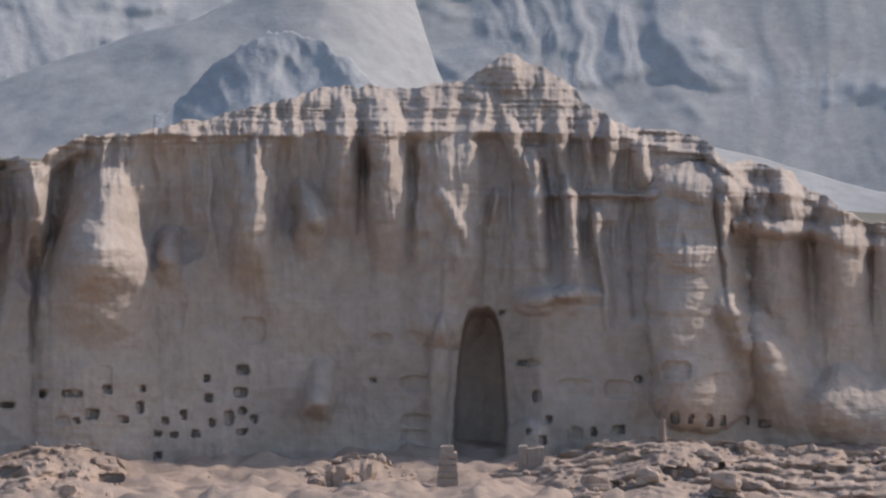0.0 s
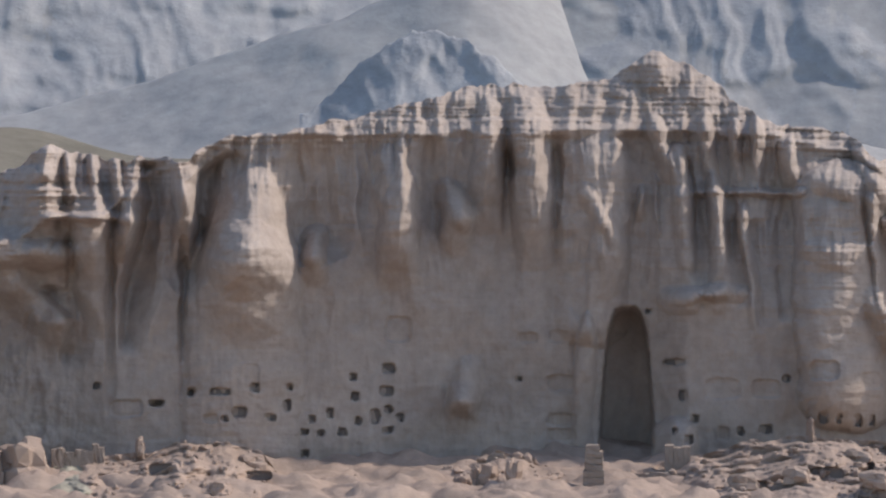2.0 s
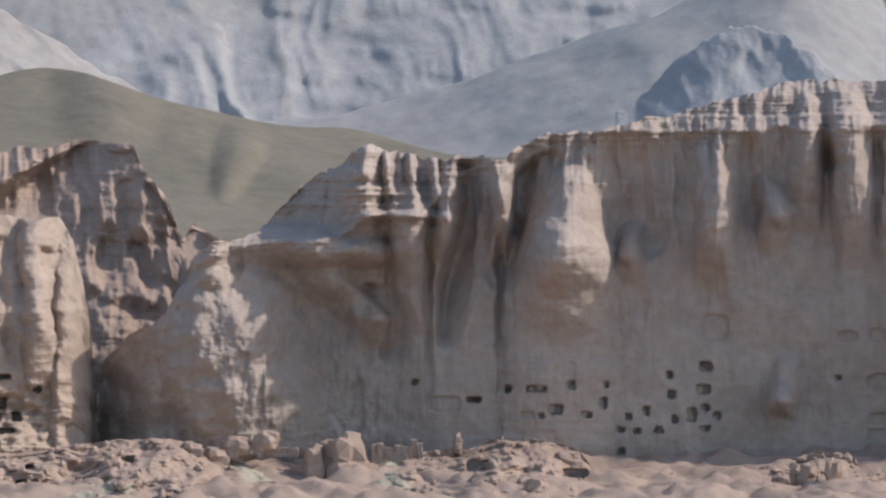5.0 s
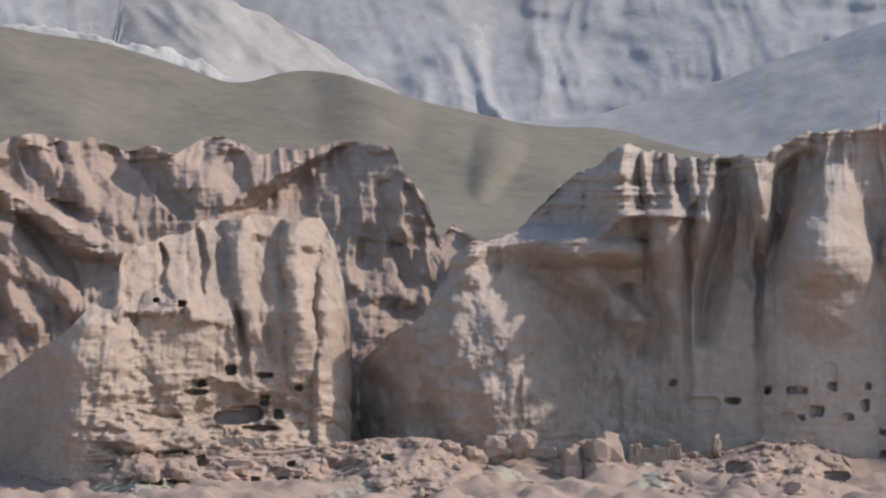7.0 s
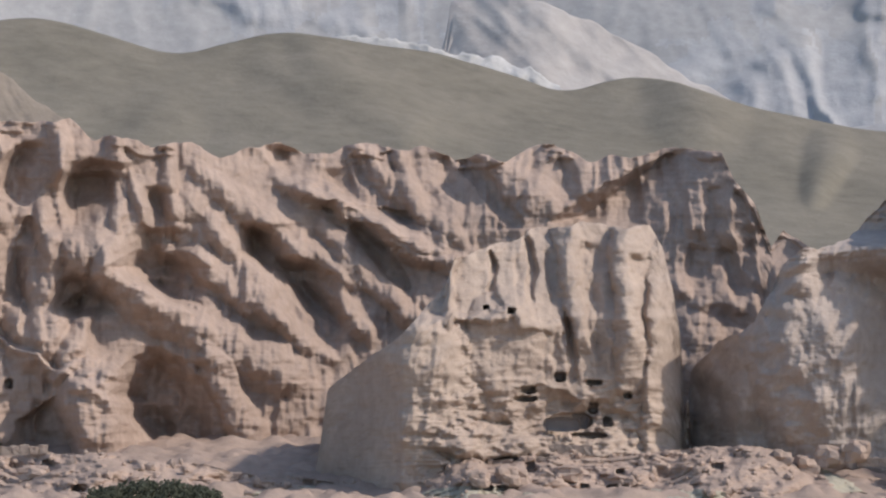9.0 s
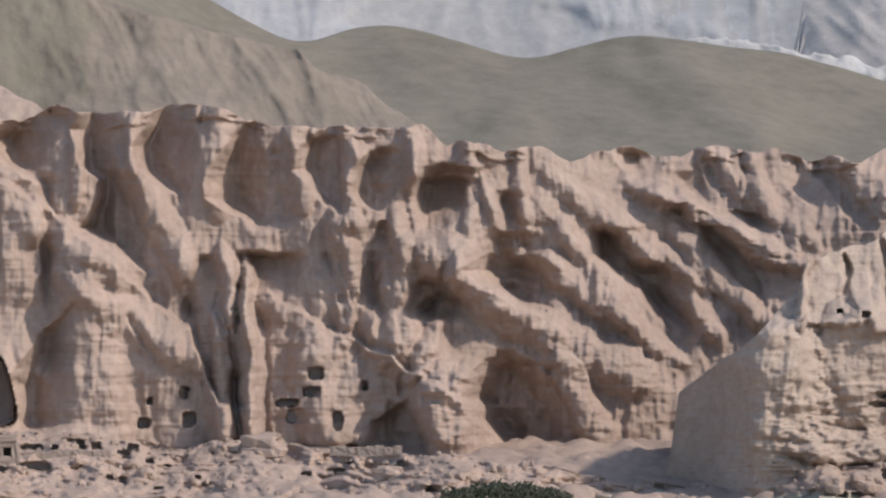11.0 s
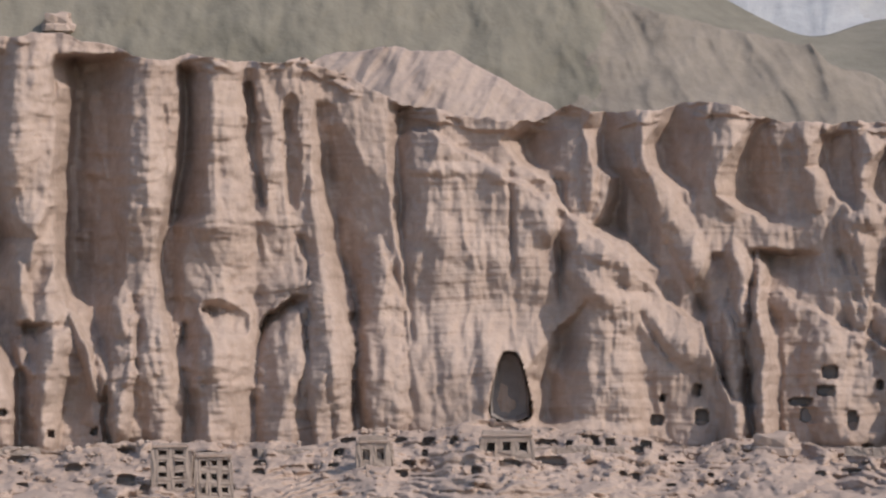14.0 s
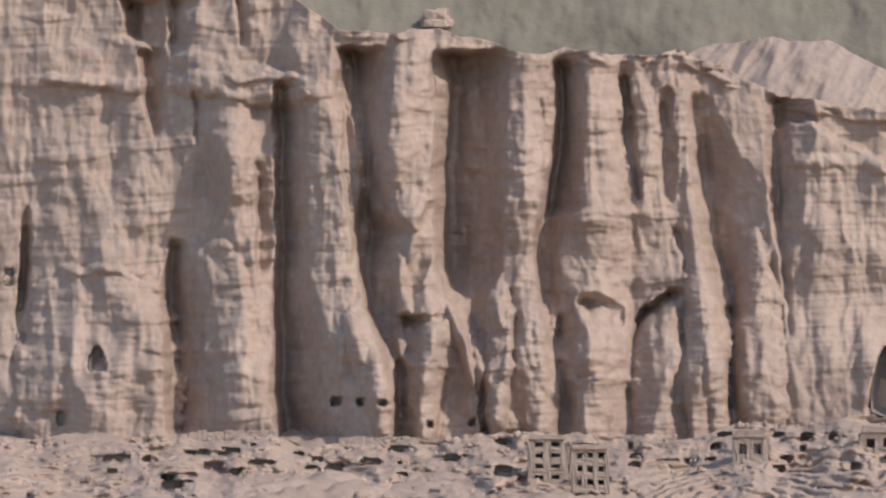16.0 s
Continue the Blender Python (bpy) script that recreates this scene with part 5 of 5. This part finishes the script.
def leafy_tree(s, h, r, height, spread):
    """A tree with its foot on the valley floor, trunk, limbs and a crown of small leaf clumps."""
    foot = Vector(place(np.array(s), np.array(h), np.array(r)))
    foot.z = 0.0
    ob = new("tree")
    ob.matrix_world = Matrix.Translation(foot)
    tagged(ob, "dense dark green tree on the valley floor", "tree", "trees on the valley floor")
    bm = bmesh.new()
    limbs = [(Vector((0, 0, -0.5)), Vector((0.2, 0, height * 0.5)), 0.35, 0.22)]
    for q in range(6):
        a = q * 1.05 + dice.uniform(-0.3, 0.3)
        limbs.append((Vector((0.1, 0, height * dice.uniform(0.25, 0.45))), Vector((math.cos(a) * spread * 0.6, math.sin(a) * spread * 0.6, height * dice.uniform(0.6, 0.8))), 0.16, 0.05))
    for a, b, r0, r1 in limbs:
        m = Matrix.Translation((a + b) / 2) @ (b - a).to_track_quat("Z", "Y").to_matrix().to_4x4()
        bmesh.ops.create_cone(bm, cap_ends=True, segments=8, radius1=r0, radius2=r1, depth=(b - a).length, matrix=m)
    part("trunk", bm, M_CAVE, ob)
    vs, fs = [], []
    for q in range(2600):
        d = Vector((dice.gauss(0, 1), dice.gauss(0, 1), dice.gauss(0, 1))).normalized()
        rad = dice.uniform(0.55, 1.0) * (0.8 + 0.35 * noise.noise(d * 2.2 + foot * 0.1))
        c = Vector((d.x * spread * rad, d.y * spread * rad, height * 0.62 + d.z * height * 0.42 * rad))
        u = Vector((dice.gauss(0, 1), dice.gauss(0, 1), dice.gauss(0, 1))).normalized() * 0.34
        v = u.orthogonal().normalized() * 0.22
        i = len(vs)
        vs += [c - u, c - v, c + u, c + v]
        fs.append((i, i + 1, i + 2, i + 3))
    me = bpy.data.meshes.new("crown")
    me.from_pydata(vs, [], fs)
    me.materials.append(M_LEAF)
    crown = new("crown", me)
    crown.parent = ob


ruined_tower(1.5, -9.4, 5.2, 13.5)
mud_wall(22.2, -1.9, 6.3, 5.6, 4.0, 'blocky ruined wall stub of pale mud brick')
mud_wall(14.2, -4.2, 27, 1.4, 1.5, 'long low retaining wall with a sunlit top')
mud_wall(-127.0, -0.9, 9, 4.2, 0.8)
mud_wall(-121.3, -0.5, 3, 4.6, 3.0)
mud_wall(-131.2, -0.9, 3, 4.4, 3.0)
mud_wall(-154.7, 1.1, 8, 1.2, 1.0)
boulder(-139.2, -4.2, 13, 14, 'large upright block of fallen cliff rock')
boulder(-146.7, -4.2, 6, 10)
boulder(-158.6, 2.5, 7, 6)
boulder(-165.7, 1.1, 8, 6)
boulder(-171.3, -1.0, 7, 5)
boulder(-176.9, 1.2, 6, 4)
boulder(-242.9, -4.5, 9, 6)
boulder(-111.1, 1.3, 2.2, 5)
boulder(-111.1, 2.5, 2.2, 5)
boulder(-24.5, -5.8, 5, 8)
boulder(-18.2, -6.1, 4, 10)
boulder(-30.8, -7.2, 5, 5)
boulder(-27.3, -6.4, 3, 7)
boulder(-92.1, -8.3, 4, 5)
boulder(-83.2, -1.7, 8, 5)
boulder(54.7, 6.0, 1.2, 8)
boulder(38.7, -6.0, 8, 5)
boulder(51.3, -4.1, 8, 5)
boulder(66.5, 1.0, 8, 4)
boulder(76.2, 3.3, 6, 4)
boulder(70.7, -4.9, 9, 5)
boulder(-244.5, -4.3, 7, 6)
boulder(-229.7, -3.5, 8, 5)
boulder(-251.5, -4.9, 6, 5)
boulder(-270.5, -4.2, 5, 6)
boulder(-171.6, -0.4, 7, 4)
boulder(-392.6, 3.9, 14, 7)
boulder(-361.7, -2.3, 9, 4)
mud_house(-542.8, -5.4, 8.0, 11, 2, 4)
mud_house(-532.1, -6.9, 8.0, 10, 3, 3)
mud_house(-492.7, 0.2, 7, 6, 2, 1)
mud_house(-459.4, 2.6, 12, 5, 3, 1)
mud_house(-491.3, 0.3, 6, 5, 2, 1)
mud_wall(-537.2, -3.8, 1.1, 9, 1.0, 'slender upright mud pillar beside a house')
mud_wall(-514.4, 3.2, 14, 1.6)
mud_wall(-584.6, 5.0, 20, 1.2)
mud_wall(-620.8, 6.6, 22, 1.4)
mud_wall(-443.2, 3.5, 26, 1.6)
mud_wall(-367.3, 4.0, 18, 1.4)
mud_wall(-230.5, 3.1, 14, 2.0)
mud_wall(-237.5, 0.3, 10, 1.6)
for q in range(150):
    s = dice.uniform(-660, 105)
    hi = along(TOP_G, s)
    if -182 < s < -118 and q % 4:
        continue
    size = dice.choice((0.7, 0.9, 1.2, 1.6, 2.2))
    boulder(s, hi - dice.uniform(0.5, 13), size * dice.uniform(1, 1.7), size)
vs, fs = [], []
ball = bmesh.new()
bmesh.ops.create_icosphere(ball, subdivisions=1, radius=1)
ball.verts.ensure_lookup_table()
shape = [v.co.copy() for v in ball.verts]
tris = [[v.index for v in f.verts] for f in ball.faces]
ball.free()
for q in range(1700):
    s = dice.uniform(-680, 112)
    h = along(TOP_G, s) - dice.uniform(0, 1) ** 1.3 * 14
    if -180 < s < -120 and q % 5:
        continue
    p, k = spot(s, h, sink=0.0)
    size = dice.choice((0.25, 0.35, 0.5, 0.7, 1.0))
    i = len(vs)
    grow = [size * dice.uniform(0.6, 1.5) for _ in range(3)]
    vs += [p + Vector((c.x * grow[0], c.y * grow[1], c.z * grow[2])) * dice.uniform(0.75, 1.2) for c in shape]
    fs += [[i + a for a in t] for t in tris]
me = bpy.data.meshes.new("rubble_stones")
me.from_pydata(vs, [], fs)
me.materials.append(M_EARTH)
tagged(new("rubble_stones", me), "loose angular stones strewn over the bank", "stones", kind="stuff")
boulder(*HILL_ROCK, 9, 6, "dark rock outcrop on the slope above the cliff", "gullied_slope", "outcrops")
for ds, hh, sp in ((-11, 8.2, 5.5), (-3, 9.4, 6.0), (5, 9.2, 6.0), (12, 8.0, 5.0)):
    leafy_tree(GROVE[0] + ds, GROVE[1], 438, hh, sp)

rad = np.concatenate([np.geomspace(0.02, 380, 60), np.linspace(384, 640, 150), np.geomspace(650, 4500, 40)])
az = np.concatenate([np.radians(np.arange(-180, -70, 3)), np.radians(np.arange(-70, 13, 0.12)), np.radians(np.linspace(13, 180, 56))])
rg, ag = np.meshgrid(rad, az, indexing="ij")
sg = ag * SHELL
zg = 49.4 * np.exp(-rg / 60)
zone = smooth(380, 430, rg) * smooth(720, 600, rg)
zg = zg + zone * (2.0 * fbm(sg / 14, rg / 10, 61, 5) + 1.5 * np.abs(wave(sg / 5, rg / 4, 77)) + 2.0 * smooth(520, 580, rg))
verts = np.stack([rg * np.sin(ag), rg * np.cos(ag), zg], -1).reshape(-1, 3)
ground = new("ground", mesh_of("ground", verts, grid(len(rad), len(az))[:, ::-1], [M_EARTH]))
tagged(ground, "dry stony valley ground with rubble terraces", "ground", kind="structure")
